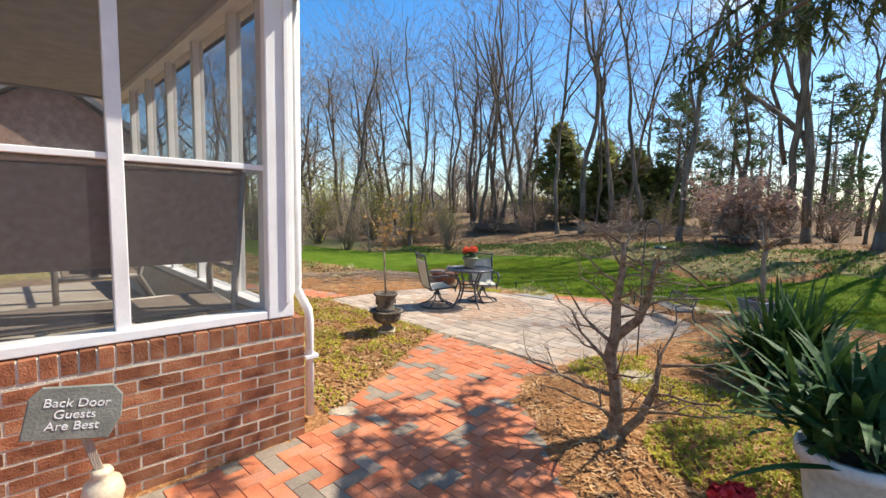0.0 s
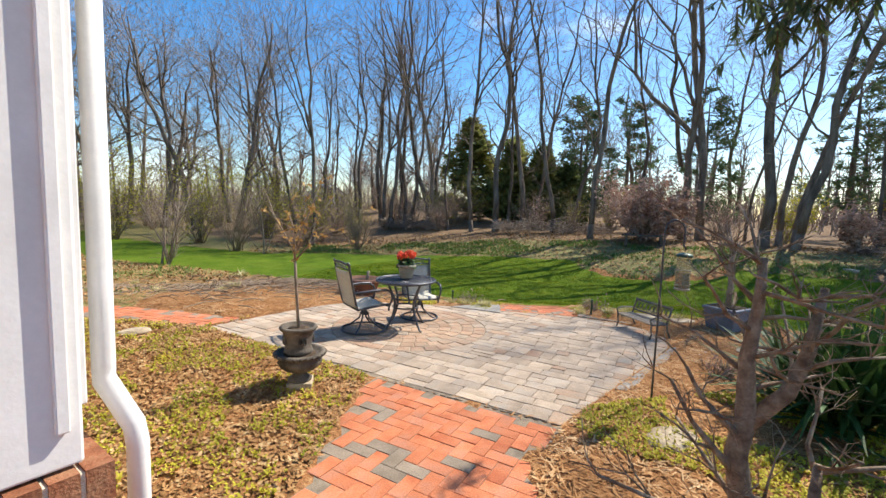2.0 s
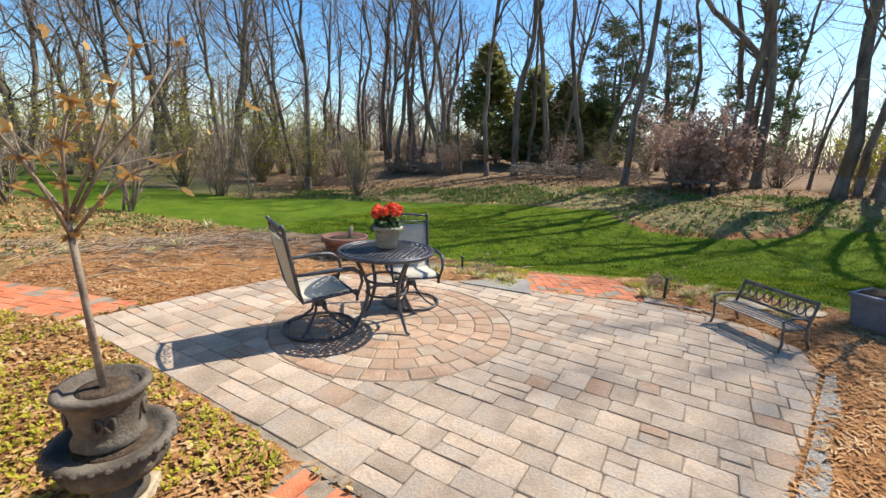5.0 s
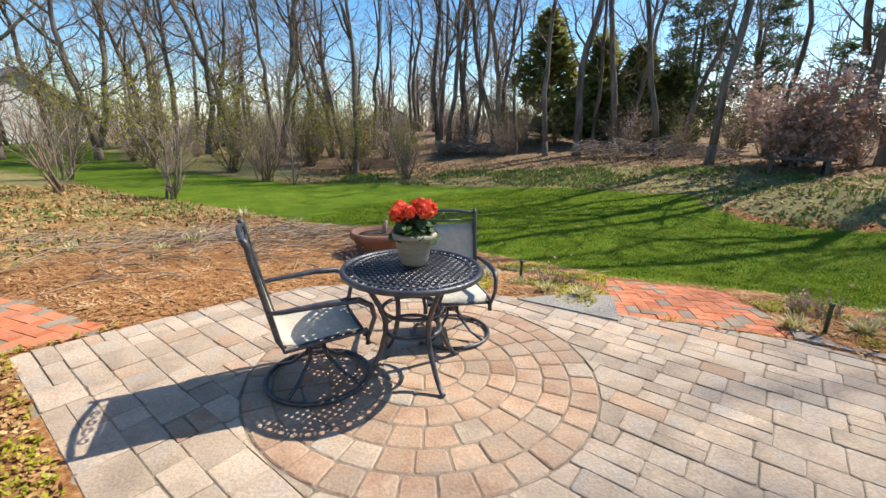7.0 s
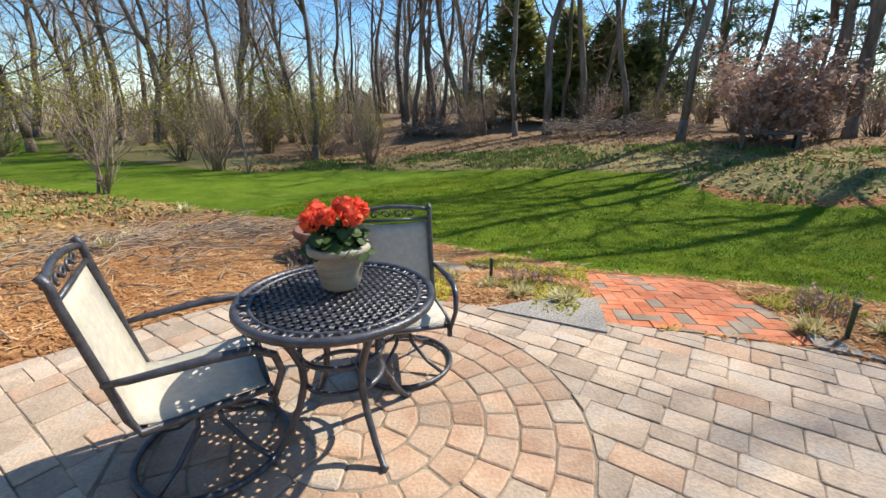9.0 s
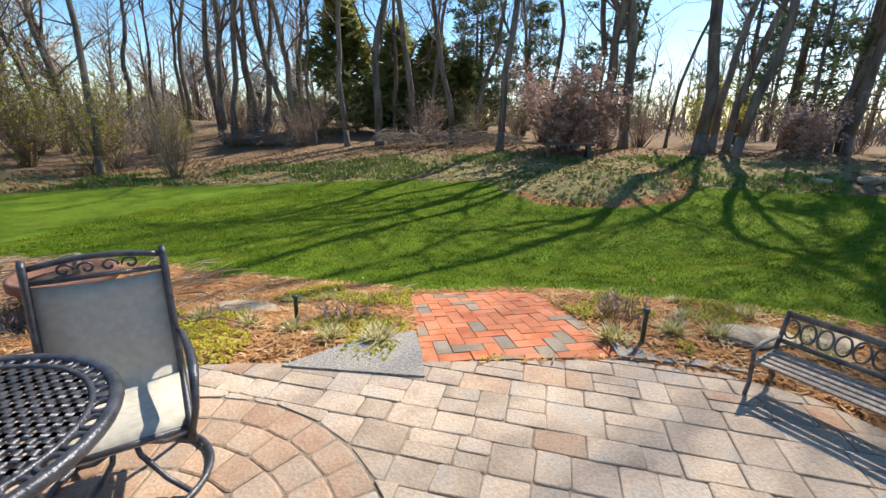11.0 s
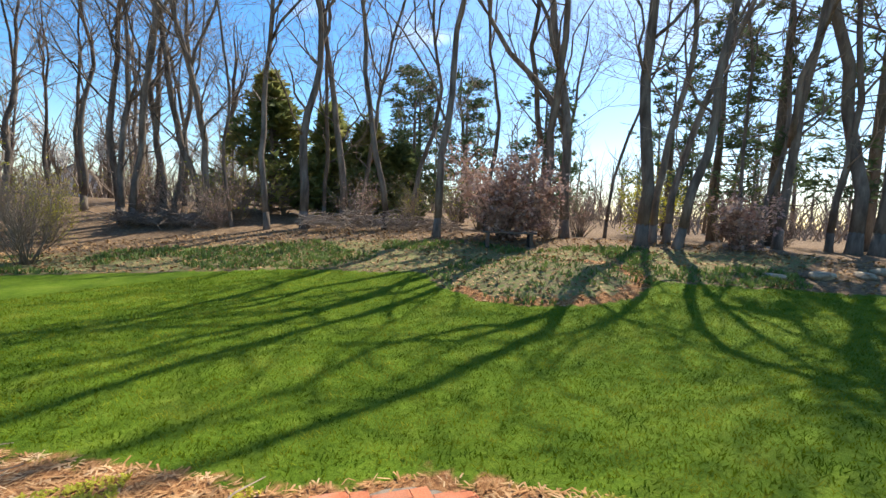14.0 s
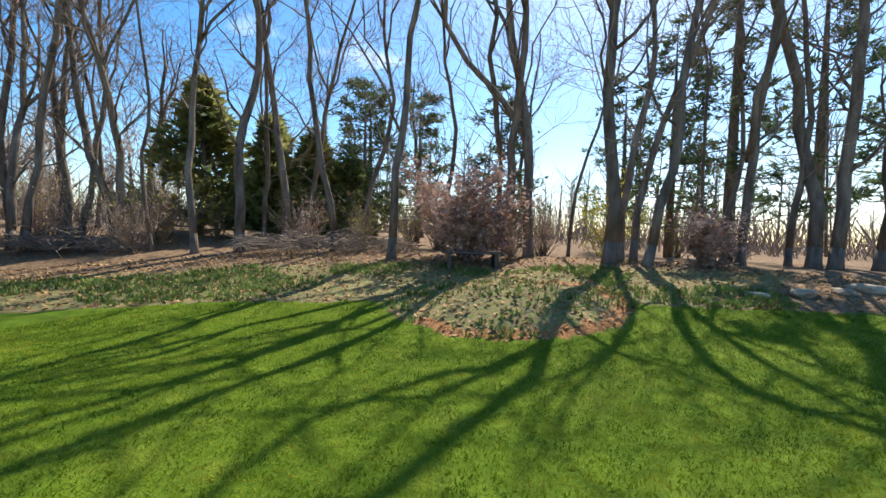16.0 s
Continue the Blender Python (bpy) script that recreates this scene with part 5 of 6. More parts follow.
# ---------------------------------------------------------------- plants near the path
def maple(x, y):
    rnd = random.Random(12)
    e = thing("dwarf_maple", pose(x, y, ground_z(x, y) - 0.04), "bare gnarled dwarf Japanese maple beside the path", "tree")
    g, tw = Geo(), Geo()
    stems = [([(0, 0, -0.02), (0.03, 0, 0.2), (0.01, 0.02, 0.42), (-0.03, 0.03, 0.62), (0.0, 0.03, 0.76), (0.0, 0.05, 1.0), (0.03, 0.05, 1.2), (0.02, 0.04, 1.4)], [0.054, 0.047, 0.043, 0.041, 0.037, 0.028, 0.022, 0.014]),
             ([(0.0, 0.03, 0.74), (0.13, -0.02, 0.88), (0.17, -0.05, 1.05), (0.2, -0.06, 1.3)], [0.036, 0.03, 0.024, 0.014]),
             ([(0.03, 0, 0.02), (0.17, -0.05, 0.2), (0.24, -0.08, 0.42), (0.27, -0.06, 0.6)], [0.034, 0.03, 0.024, 0.015])]
    g.tube([(0, 0, -0.05), (0, 0, 0.07)], [0.12, 0.066], 10)
    for pts, rads in stems:
        g.tube(pts, rads, 10)
    # low spreading limbs, then the flat twiggy crown on both leaders
    for which, t, a, ln, r, up in ((0, 0.22, 180, 0.62, 0.022, 0.45), (0, 0.36, 170, 0.5, 0.022, 0.85), (0, 0.1, 205, 0.6, 0.018, 0.35), (0, 0.3, 255, 0.45, 0.018, 0.4), (0, 0.5, 195, 0.42, 0.02, 0.6),
                                   (0, 0.15, 290, 0.5, 0.018, 0.3), (0, 0.26, 80, 0.45, 0.016, 0.5), (2, 0.95, 350, 0.42, 0.016, 0.35), (2, 0.9, 40, 0.4, 0.015, 0.5), (2, 0.6, 320, 0.5, 0.016, 0.3), (2, 0.98, 250, 0.3, 0.013, 0.6), (2, 0.4, 10, 0.55, 0.015, 0.2)):
        pts, rads = stems[which]
        k = min(len(pts) - 2, int(t * (len(pts) - 1)))
        limb(g, tw, Vector(pts[k]).lerp(Vector(pts[k + 1]), t * (len(pts) - 1) - k), Vector((math.cos(radians(a)), math.sin(radians(a)), up)).normalized(), ln, r * 0.85, 1, 3, rnd, 0.22, 0.7)
    for which, low in ((0, 0.62), (1, 0.3)):
        pts, rads = stems[which]
        for b in range(10 if which == 0 else 8):
            t = low + (1 - low) * (b + 0.5) / (10 if which == 0 else 8)
            k = min(len(pts) - 2, int(t * (len(pts) - 1)))
            a = b * 2.4 + which
            limb(g, tw, Vector(pts[k]).lerp(Vector(pts[k + 1]), t * (len(pts) - 1) - k), Vector((math.cos(a), math.sin(a), rnd.uniform(0.15, 0.6))).normalized(), rnd.uniform(0.28, 0.44), 0.011, 1, 3, rnd, 0.24, 0.72)
    g.ob("trunk", M_MAPLE, e)
    tagged(tw.ob("twigs", M_MAPLE, e), kind="stuff")


maple(1.21, 2.97)


def yucca(x, y, blades, length, seed, label="large clump of dark green sword-shaped yucca leaves", z=None, m=M_YUCCA):
    rnd = random.Random(seed)
    e = thing("yucca", pose(x, y, ground_z(x, y) if z is None else z), label, "plant")
    g = Geo()
    for k in range(blades):
        a = rnd.uniform(0, 6.28)
        el = rnd.uniform(0.15, 1.45)
        n = length * rnd.uniform(0.7, 1.1)
        p = Vector((rnd.gauss(0, 0.12), rnd.gauss(0, 0.12), rnd.uniform(0.02, 0.25)))
        d = Vector((math.cos(a) * math.cos(el), math.sin(a) * math.cos(el), math.sin(el)))
        side = d.cross(Vector((0, 0, 1))).normalized()
        rows = []
        bend = rnd.uniform(0.0, 0.5) if rnd.random() < 0.6 else rnd.uniform(0.5, 1.1)
        for i in range(6):
            t = i / 5
            c = p + d * n * t - Vector((0, 0, bend * n * t ** 2.6 * 0.45))
            w = 0.026 * (1 - t) ** 0.6 * (0.7 + 1.2 * t if t < 0.4 else 1.18) + 0.001
            rows += [tuple(c - side * w), tuple(c - Vector((0, 0, 0.006 * (1 - t)))), tuple(c + side * w)]
        g.add(rows, [(i * 3 + j, i * 3 + j + 1, i * 3 + j + 4, i * 3 + j + 3) for i in range(5) for j in range(2)])
    tagged(g.ob("leaves", m, e, smooth=False), kind="stuff")
    return e


yucca(3.22, 4.0, 380, 0.88, 3)
yucca(2.02, 2.1, 150, 0.6, 4, "dark potted sword-leaved plant close by the path", 0.4)


def near_pot(x, y):
    e = thing("pale_pot", pose(x, y, ground_z(x, y) - 0.01), "pale cream plant pot at the edge of the bed", "flower pot")
    Geo().lathe([(0.13, 0), (0.16, 0.15), (0.19, 0.36), (0.215, 0.37), (0.215, 0.43), (0.19, 0.435), (0.18, 0.4)], 36).ob("pot", M_SIDING, e)
    Geo().lathe([(0.182, 0.4), (0.1, 0.41)], 24).ob("soil", M_SOIL, e)


near_pot(2.02, 2.1)


def red_flower(x, y):
    rnd = random.Random(3)
    e = thing("red_flowers", pose(x, y, ground_z(x, y)), "small bright red flowers in the bed", "flowers")
    g, s = Geo(), Geo()
    for cx, cy, cz in ((0, 0, 0.2), (0.06, 0.03, 0.18), (-0.06, 0.02, 0.18)):
        petals(g, (cx, cy, cz), 0.05, rnd, 70)
        s.tube([(cx * 0.3, cy, 0), (cx, cy, cz)], 0.004, 5)
    g.ob("blossoms", M_RED, e, smooth=False)
    s.ob("stems", M_GREEN_LEAF, e)


red_flower(1.47, 2.1)


def strap_clump(name, label, m, group, blades, length, seed, width=0.012):
    rnd = random.Random(seed)
    e = thing(name, Matrix.Identity(4), label, "plant", group)
    g = Geo()
    for k in range(blades):
        a, el = rnd.uniform(0, 6.28), rnd.uniform(0.3, 1.3)
        d = Vector((math.cos(a) * math.cos(el), math.sin(a) * math.cos(el), math.sin(el)))
        n = length * rnd.uniform(0.6, 1.1)
        p = Vector((rnd.gauss(0, 0.03), rnd.gauss(0, 0.03), 0))
        g.leaf(p, d, width, n, droop=n * rnd.uniform(0.1, 0.5))
    tagged(g.ob("leaves", m, e, smooth=False), kind="stuff")
    return e


liriope = strap_clump("grassy_clump", "winter-worn yellow-green grassy clump in the mulch", M_STRAPPY, "grassy clumps", 110, 0.2, 5)
liriope.matrix_world = pose(1.88, 8.16, ground_z(1.88, 8.16))
rnd = random.Random(9)
for x, y, s in ((1.63, 8.36, 0.9), (1.21, 8.94, 0.8), (1.45, 8.66, 0.8), (0.9, 9.3, 0.9), (1.2, 9.6, 0.7), (1.6, 9.5, 0.7), (0.6, 9.8, 0.8), (0.3, 9.5, 0.7), (1.85, 9.4, 0.7), (3.2, 7.52, 1.0), (3.58, 7.36, 0.9), (3.8, 7.2, 0.9),
                (3.9, 7.5, 0.7), (4.3, 7.3, 0.8), (4.45, 6.95, 0.8), (4.1, 6.75, 0.8), (4.7, 6.0, 0.8), (4.45, 5.75, 0.9), (5.0, 5.6, 0.9), (4.9, 6.6, 0.8), (4.3, 5.0, 0.8), (4.2, 7.75, 0.6), (-2.85, 13.5, 1.5)):
    copy_thing(liriope, pose(x, y, ground_z(x, y) - 0.01, 0, 0, rnd.uniform(0, 360)) @ Matrix.Scale(s, 4))
for k in range(26):
    x, y = rnd.uniform(-7.5, -2.2), rnd.uniform(9.6, 13.6)
    copy_thing(liriope, pose(x, y, ground_z(x, y) - 0.02, 0, 0, rnd.uniform(0, 360)) @ Matrix.Scale(rnd.uniform(0.5, 1.1), 4))
for i, (x, y) in enumerate(((1.82, 8.72), (3.5, 7.72), (3.2, 4.95), (-0.2, 9.6))):
    twiggy_shrub(x, y, 0.2, 0.15, 22, 60 + i, M_TWIG, "small dry brown bushy plant in the bed", 120, M_RUST_LEAF, 1, 0.006, "dry_plant", "dry bed plants", 0.03)


def stake(x, y):
    e = thing("path_light", pose(x, y, ground_z(x, y)), "short green metal path stake beside the brick pad", "path stake", "path stakes")
    Geo().lathe([(0.014, -0.05), (0.014, 0.2), (0.02, 0.205), (0.02, 0.22), (0.008, 0.225)], 12).ob("post", M_GREEN_METAL, e)


stake(3.3, 7.38)
stake(1.5, 8.78)


def garden_sign(p, rot):
    """Slate board on a wooden stake in a stacked round holder."""
    e = thing("garden_sign", pose(p.x, p.y, 0.0, 0, 0, rot), "grey slate garden sign with white handwriting on a wooden stake", "sign")
    Geo().lathe([(0.1, 0), (0.11, 0.05), (0.1, 0.12), (0.05, 0.15), (0.07, 0.18), (0.085, 0.24), (0.07, 0.3), (0.035, 0.325), (0.045, 0.34), (0.035, 0.36)], 28).ob("holder", M_CREAM, e)
    tilt = Matrix.Rotation(radians(-14), 3, "Y")
    b = Geo()
    b.box((-0.035, 0, 0.46), (0.034, 0.014, 0.28), tilt)
    b.ob("stake", M_WOOD, e, bevel=0.003)
    board = [(-0.16, -0.11), (0.14, -0.12), (0.17, -0.02), (0.155, 0.08), (0.11, 0.125), (-0.13, 0.11), (-0.165, 0.06)]
    g = Geo().prism(board, 0, 0.016, 0.004)
    o = g.ob("board", M_SLATE, e, smooth=False)
    face = pose(-0.08, -0.012, 0.66, 90, 14, 0)
    o.matrix_local = face
    for i, (word, z) in enumerate((("Back Door", 0.045), ("Guests", -0.005), ("Are Best", -0.055))):
        cu = bpy.data.curves.new("writing", "FONT")
        cu.body, cu.size, cu.align_x, cu.extrude = word, 0.052, "CENTER", 0.001
        cu.materials.append(M_WRITING)
        stroke = bpy.data.objects.new("writing_curve", cu)
        me = bpy.data.meshes.new_from_object(stroke)
        bpy.data.objects.remove(stroke)
        w = new("writing", me)
        w.parent = e
        w.matrix_local = face @ pose(0.0, z - 0.015, 0.018)


p = CORNER + ALONG * 1.12 - INN * 0.32
garden_sign(p, math.degrees(math.atan2(-ALONG.y, -ALONG.x)))


# overhanging fir boughs above the start of the path
def overhang():
    rnd = random.Random(17)
    e = thing("overhanging_evergreen", pose(4.2, 1.2, -0.05), "drooping needled evergreen boughs overhead, trunk beside the house", "tree", "evergreen trees")
    g, lf = Geo(), Geo()
    g.tube([(0, 0, 0), (0.03, 0, 3), (0, 0, 7)], [0.2, 0.16, 0.04], 10)
    # boughs at 60, 72 and 88 degrees are unseen additions that shade the potted plant
    for z, a, ln in ((3.9, 125, 3.6), (4.1, 110, 3.9), (3.6, 95, 3.0), (4.4, 140, 3.6), (3.3, 80, 2.4), (4.8, 115, 3.8), (4.2, 60, 3.0), (4.0, 160, 3.0), (3.5, 72, 2.6), (3.2, 88, 2.5), (3.6, 130, 3.3), (3.7, 118, 3.5)):
        a = radians(a)
        root = Vector((0, 0, z))
        tip = Vector((math.cos(a) * ln, math.sin(a) * ln, z - 0.75))
        mid = root.lerp(tip, 0.5) + Vector((0, 0, 0.35))
        g.tube([root, mid, tip], [0.05, 0.03, 0.008], 6)
        for k in range(60):
            t = rnd.uniform(0.25, 1)
            q = root.lerp(mid, t * 2) if t < 0.5 else mid.lerp(tip, t * 2 - 1)
            dd = Vector((rnd.gauss(0, 0.45), rnd.gauss(0, 0.45), -0.7)).normalized()
            n = rnd.uniform(0.2, 0.5)
            g.tube([q, q + dd * n], [0.006, 0.002], 3)
            for j in range(20):
                s = rnd.uniform(0.1, 1)
                lf.leaf(q + dd * n * s, dd + Vector((rnd.gauss(0, 0.8), rnd.gauss(0, 0.8), rnd.gauss(0, 0.5))), 0.02, rnd.uniform(0.07, 0.15))
    g.ob("boughs", M_BARK, e)
    tagged(lf.ob("needles", M_PINE, e, smooth=False), kind="stuff")


overhang()


# ---------------------------------------------------------------- loose ground cover
def scatter(name, label, category, m, count, area_fn, make, seed):
    rnd = random.Random(seed)
    g = Geo()
    n = tries = 0
    while n < count and tries < count * 12:
        tries += 1
        x, y = area_fn(rnd)
        if x is None:
            continue
        make(g, rnd, x, y, ground_z(x, y))
        n += 1
    return tagged(g.ob(name, m, smooth=False), label, category, kind="stuff")


def grass_area(rnd):
    r = 7.5 * math.sqrt(rnd.random())
    a = rnd.uniform(0, 6.283)
    x, y = 5.2 + r * math.cos(a), 10.2 + r * math.sin(a)
    return (x, y) if inside(LAWN, x, y) and edge_distance(LAWN, x, y) > rnd.random() * 0.15 else (None, None)


def blade(g, rnd, x, y, z):
    a = rnd.uniform(0, 6.283)
    h, w = rnd.uniform(0.016, 0.038), rnd.uniform(0.003, 0.006)
    c, s = math.cos(a) * w, math.sin(a) * w
    l = rnd.gauss(0, 0.02), rnd.gauss(0, 0.02)
    g.add([(x - c, y - s, z), (x + c, y + s, z), (x + l[0], y + l[1], z + h)], [(0, 1, 2)])


M_BLADE = mat("grass_blade", [(0.05, 0.1, 0.003), (0.155, 0.2, 0.006), (0.34, 0.32, 0.03)], 3.4, 0.85, 0, 20, trans=0.35, spec=0.08)
scatter("grass", "short bright green mown lawn grass", "grass", M_BLADE, 120000, grass_area, blade, 41)


def bed_area(rnd):
    x, y = rnd.uniform(-6, 6), rnd.uniform(1.8, 13.4)
    if hard_at(x, y) or inside(LAWN, x, y) or (x < -1 and y < 3.0):
        return None, None
    if x < -0.5 and y < 7.6:
        return None, None
    return x, y


def straw_bit(g, rnd, x, y, z):
    a, n, w = rnd.uniform(0, 6.283), rnd.uniform(0.025, 0.075), rnd.uniform(0.0025, 0.006)
    c, s = math.cos(a), math.sin(a)
    z0, z1 = z + rnd.uniform(0.0, 0.018), z + rnd.uniform(0.0, 0.025)
    g.add([(x - s * w, y + c * w, z0), (x + s * w, y - c * w, z0), (x + c * n + s * w, y + s * n - c * w, z1), (x + c * n - s * w, y + s * n + c * w, z1)], [(0, 1, 2, 3)])


scatter("mulch_straw", "loose rusty brown shredded mulch and pine straw", "mulch", M_STRAW, 62000, bed_area, straw_bit, 42)


def urn_bed(rnd):
    x, y = rnd.uniform(-3.6, 0.3), rnd.uniform(3.0, 7.7)
    if hard_at(x, y) or (CORNER.x - x) * 0.694 - (y - CORNER.y) * -0.72 < -6:
        return None, None
    if (Vector((x, y, 0)) - CORNER).dot(Vector((0.694, 0.72, 0))) < 0.25:
        return None, None
    return x, y


def dead_leaf(g, rnd, x, y, z):
    d = Vector((rnd.gauss(0, 1), rnd.gauss(0, 1), rnd.gauss(0, 0.35)))
    n = rnd.uniform(0.018, 0.042)
    g.leaf((x, y, z + rnd.uniform(0.003, 0.02)), d, n * 0.6, n, Vector((rnd.gauss(0, 0.4), rnd.gauss(0, 0.4), 1)))


scatter("leaf_litter", "dry tan leaf litter covering the bed round the urn", "leaf litter", M_LITTER, 21000, urn_bed, dead_leaf, 43)


def patchy(fn, scale, level, seed):
    def f(rnd):
        x, y = fn(rnd)
        if x is None or noise.noise((x * scale, y * scale, seed)) < level:
            return None, None
        return x, y
    return f


def sprig(g, rnd, x, y, z):
    for k in range(4):
        d = Vector((rnd.gauss(0, 1), rnd.gauss(0, 1), rnd.uniform(0.2, 1)))
        g.leaf((x, y, z + rnd.uniform(0.005, 0.03)), d, 0.012, rnd.uniform(0.015, 0.028))


scatter("yellow_groundcover", "low yellow-green creeping groundcover", "groundcover", M_LIME_LEAF, 4600, patchy(urn_bed, 2.6, -0.12, 3), sprig, 44)
scatter("creeping_juniper", "low yellow-green groundcover under the maple", "groundcover", M_LIME_LEAF, 8000,
        patchy(lambda r: (lambda x, y: (x, y) if not hard_at(x, y) else (None, None))(r.uniform(0.9, 4.2), r.uniform(1.6, 4.6)), 1.3, -0.02, 5), sprig, 45)
scatter("pad_groundcover", "yellow-green sedum beside the brick pad", "groundcover", M_LIME_LEAF, 3600,
        patchy(lambda r: (lambda x, y: (x, y) if not hard_at(x, y) and not inside(LAWN, x, y) else (None, None))(r.uniform(0.6, 4.8), r.uniform(6.9, 10)), 1.8, 0.1, 8), sprig, 46)


M_SPRING = mat("spring_green", [(0.1, 0.15, 0.03), (0.2, 0.27, 0.06)], 2, 0.7, 0, 20, trans=0.3, spec=0.3)


def back_strip(rnd):
    x, y = rnd.uniform(-3, 13), rnd.uniform(9.5, 22)
    if inside(LAWN, x, y) or edge_distance(LAWN, x, y) > 3.2 or (y < 14.2 and x < 6) or (inside(ISLAND, x, y) and rnd.random() < 0.75):
        return None, None
    return x, y


def tuft(g, rnd, x, y, z):
    for k in range(5):
        d = Vector((rnd.gauss(0, 0.5), rnd.gauss(0, 0.5), 1))
        g.leaf((x + rnd.gauss(0, 0.03), y + rnd.gauss(0, 0.03), z), d, 0.028, rnd.uniform(0.05, 0.14))


scatter("woodland_groundcover", "patchy green bulbs and groundcover along the wood's edge", "groundcover", M_SPRING, 2600, patchy(back_strip, 0.6, -0.05, 2), tuft, 47)


def wood_leaf(g, rnd, x, y, z):
    d = Vector((rnd.gauss(0, 1), rnd.gauss(0, 1), rnd.gauss(0, 0.4)))
    n = rnd.uniform(0.05, 0.11)
    g.leaf((x, y, z + rnd.uniform(0.005, 0.03)), d, n * 0.6, n, Vector((rnd.gauss(0, 0.4), rnd.gauss(0, 0.4), 1)))


scatter("woodland_litter", "brown dead leaves lying along the wood's edge", "leaf litter", M_LITTER, 11000, lambda r: (lambda x, y: (None, None) if inside(LAWN, x, y) or edge_distance(LAWN, x, y) > 5 or (y < 14.2 and x < 6) else (x, y))(r.uniform(-4, 16), r.uniform(8.5, 24)), wood_leaf, 49)


def twig_litter(rnd):
    x, y = rnd.gauss(-2.0, 1.6), rnd.gauss(11.0, 1.1)
    return (None, None) if inside(LAWN, x, y) or hard_at(x, y) else (x, y)


def fallen_stem(g, rnd, x, y, z):
    a, n = rnd.gauss(0.3, 0.8), rnd.uniform(0.15, 0.6)
    c, s = math.cos(a), math.sin(a)
    g.tube([(x, y, z + 0.02), (x + c * n / 2, y + s * n / 2, z + rnd.uniform(0.02, 0.08)), (x + c * n, y + s * n, z + 0.02)], [0.006, 0.007, 0.003], 4)


scatter("dead_stems", "pale cut dead stems lying on the mulch heap", "dead stems", M_TWIG_TAN, 900, twig_litter, fallen_stem, 48)


def west_bed(rnd):
    x, y = rnd.uniform(-13, -1.8), rnd.uniform(9.0, 20)
    if inside(LAWN, x, y) or hard_at(x, y) or y > 20 + 0.2 * x or (x > -3.6 and y < 11):
        return None, None
    return x, y


def bed_tuft(g, rnd, x, y, z):
    k = rnd.uniform(0.5, 1.5)
    for b in range(5):
        d = Vector((rnd.gauss(0, 0.9), rnd.gauss(0, 0.9), 1))
        g.leaf((x + rnd.gauss(0, 0.06), y + rnd.gauss(0, 0.06), z - 0.01), d, 0.022 * k, rnd.uniform(0.04, 0.12) * k, droop=0.03)


scatter("bed_stubble", "dry straw-coloured stubble in the old flower bed", "dry grass", M_STRAW, 2600, patchy(west_bed, 0.7, -0.1, 12), bed_tuft, 51)
scatter("bed_greens", "low olive weeds sprouting in the old flower bed", "groundcover", M_SPRING, 2000, patchy(west_bed, 0.55, 0.0, 15), bed_tuft, 52)
scatter("bed_litter", "brown dead leaves over the old flower bed", "leaf litter", M_LITTER, 5000, west_bed, wood_leaf, 53)


# gravel wedges between patio and beds
for poly in ([(1.3, 8.1), (1.95, 7.66), (2.05, 7.9), (2.12, 8.15), (1.75, 8.2)], [(3.05, 7.34), (3.45, 7.0), (3.7, 6.75), (3.72, 6.95), (3.4, 7.3), (3.14, 7.48)], [(2.0, 4.9), (2.7, 5.36), (2.85, 5.36), (2.5, 5.0), (2.15, 4.75)],
             [(2.7, 5.38), (3.4, 5.85), (3.52, 5.85), (2.95, 5.4)]):
    o = Geo().prism(poly, -0.05, 0.012).ob("gravel_strip", M_GRAVEL, smooth=False)
    tagged(o, "fine grey gravel strip along the patio edge", "gravel", kind="structure")


# ---------------------------------------------------------------- paving and brickwork, piece by piece
def base_slab(name, poly, label, z=-0.03):
    o = Geo().prism(poly, z - 0.1, z).ob(name, M_JOINT, smooth=False)
    return tagged(o, label, "paving", kind="structure")


def piece(name, poly, top, m, parent, rnd, inset=0.006, depth=0.06, slope=None):
    n = len(poly)
    cx, cy = sum(p[0] for p in poly) / n, sum(p[1] for p in poly) / n
    g = Geo().prism([(p[0] - cx, p[1] - cy) for p in poly], -depth, 0, inset)
    o = new(name, g.mesh(name, m, False))
    o.parent = parent
    o.location = (cx, cy, top + rnd.uniform(-0.003, 0.003))
    o.rotation_euler = (rnd.gauss(0, 0.004) + (slope or 0), rnd.gauss(0, 0.004), 0)
    return o


def chip_corners(poly, rnd):
    """Tumbled pavers: corners cut off a little, unevenly."""
    out = []
    for i, p in enumerate(poly):
        a, b = poly[i - 1], poly[(i + 1) % len(poly)]
        for q in (a, b):
            d = math.hypot(q[0] - p[0], q[1] - p[1])
            t = min(0.4, rnd.uniform(0.005, 0.015) / max(d, 1e-6))
            out.append((p[0] + (q[0] - p[0]) * t, p[1] + (q[1] - p[1]) * t))
    return out


def shrink(poly, gap):
    n = len(poly)
    cx, cy = sum(p[0] for p in poly) / n, sum(p[1] for p in poly) / n
    return [(cx + (p[0] - cx) * (1 - gap / max(0.03, abs(p[0] - cx) + abs(p[1] - cy)) * 1.2), cy + (p[1] - cy) * (1 - gap / max(0.03, abs(p[0] - cx) + abs(p[1] - cy)) * 1.2)) for p in poly]


CIRCLE, R_CIRCLE = (0.5, 7.1), 0.98
E1 = Vector((0.737, -0.675)).normalized()
E2 = Vector((-E1.y, E1.x))


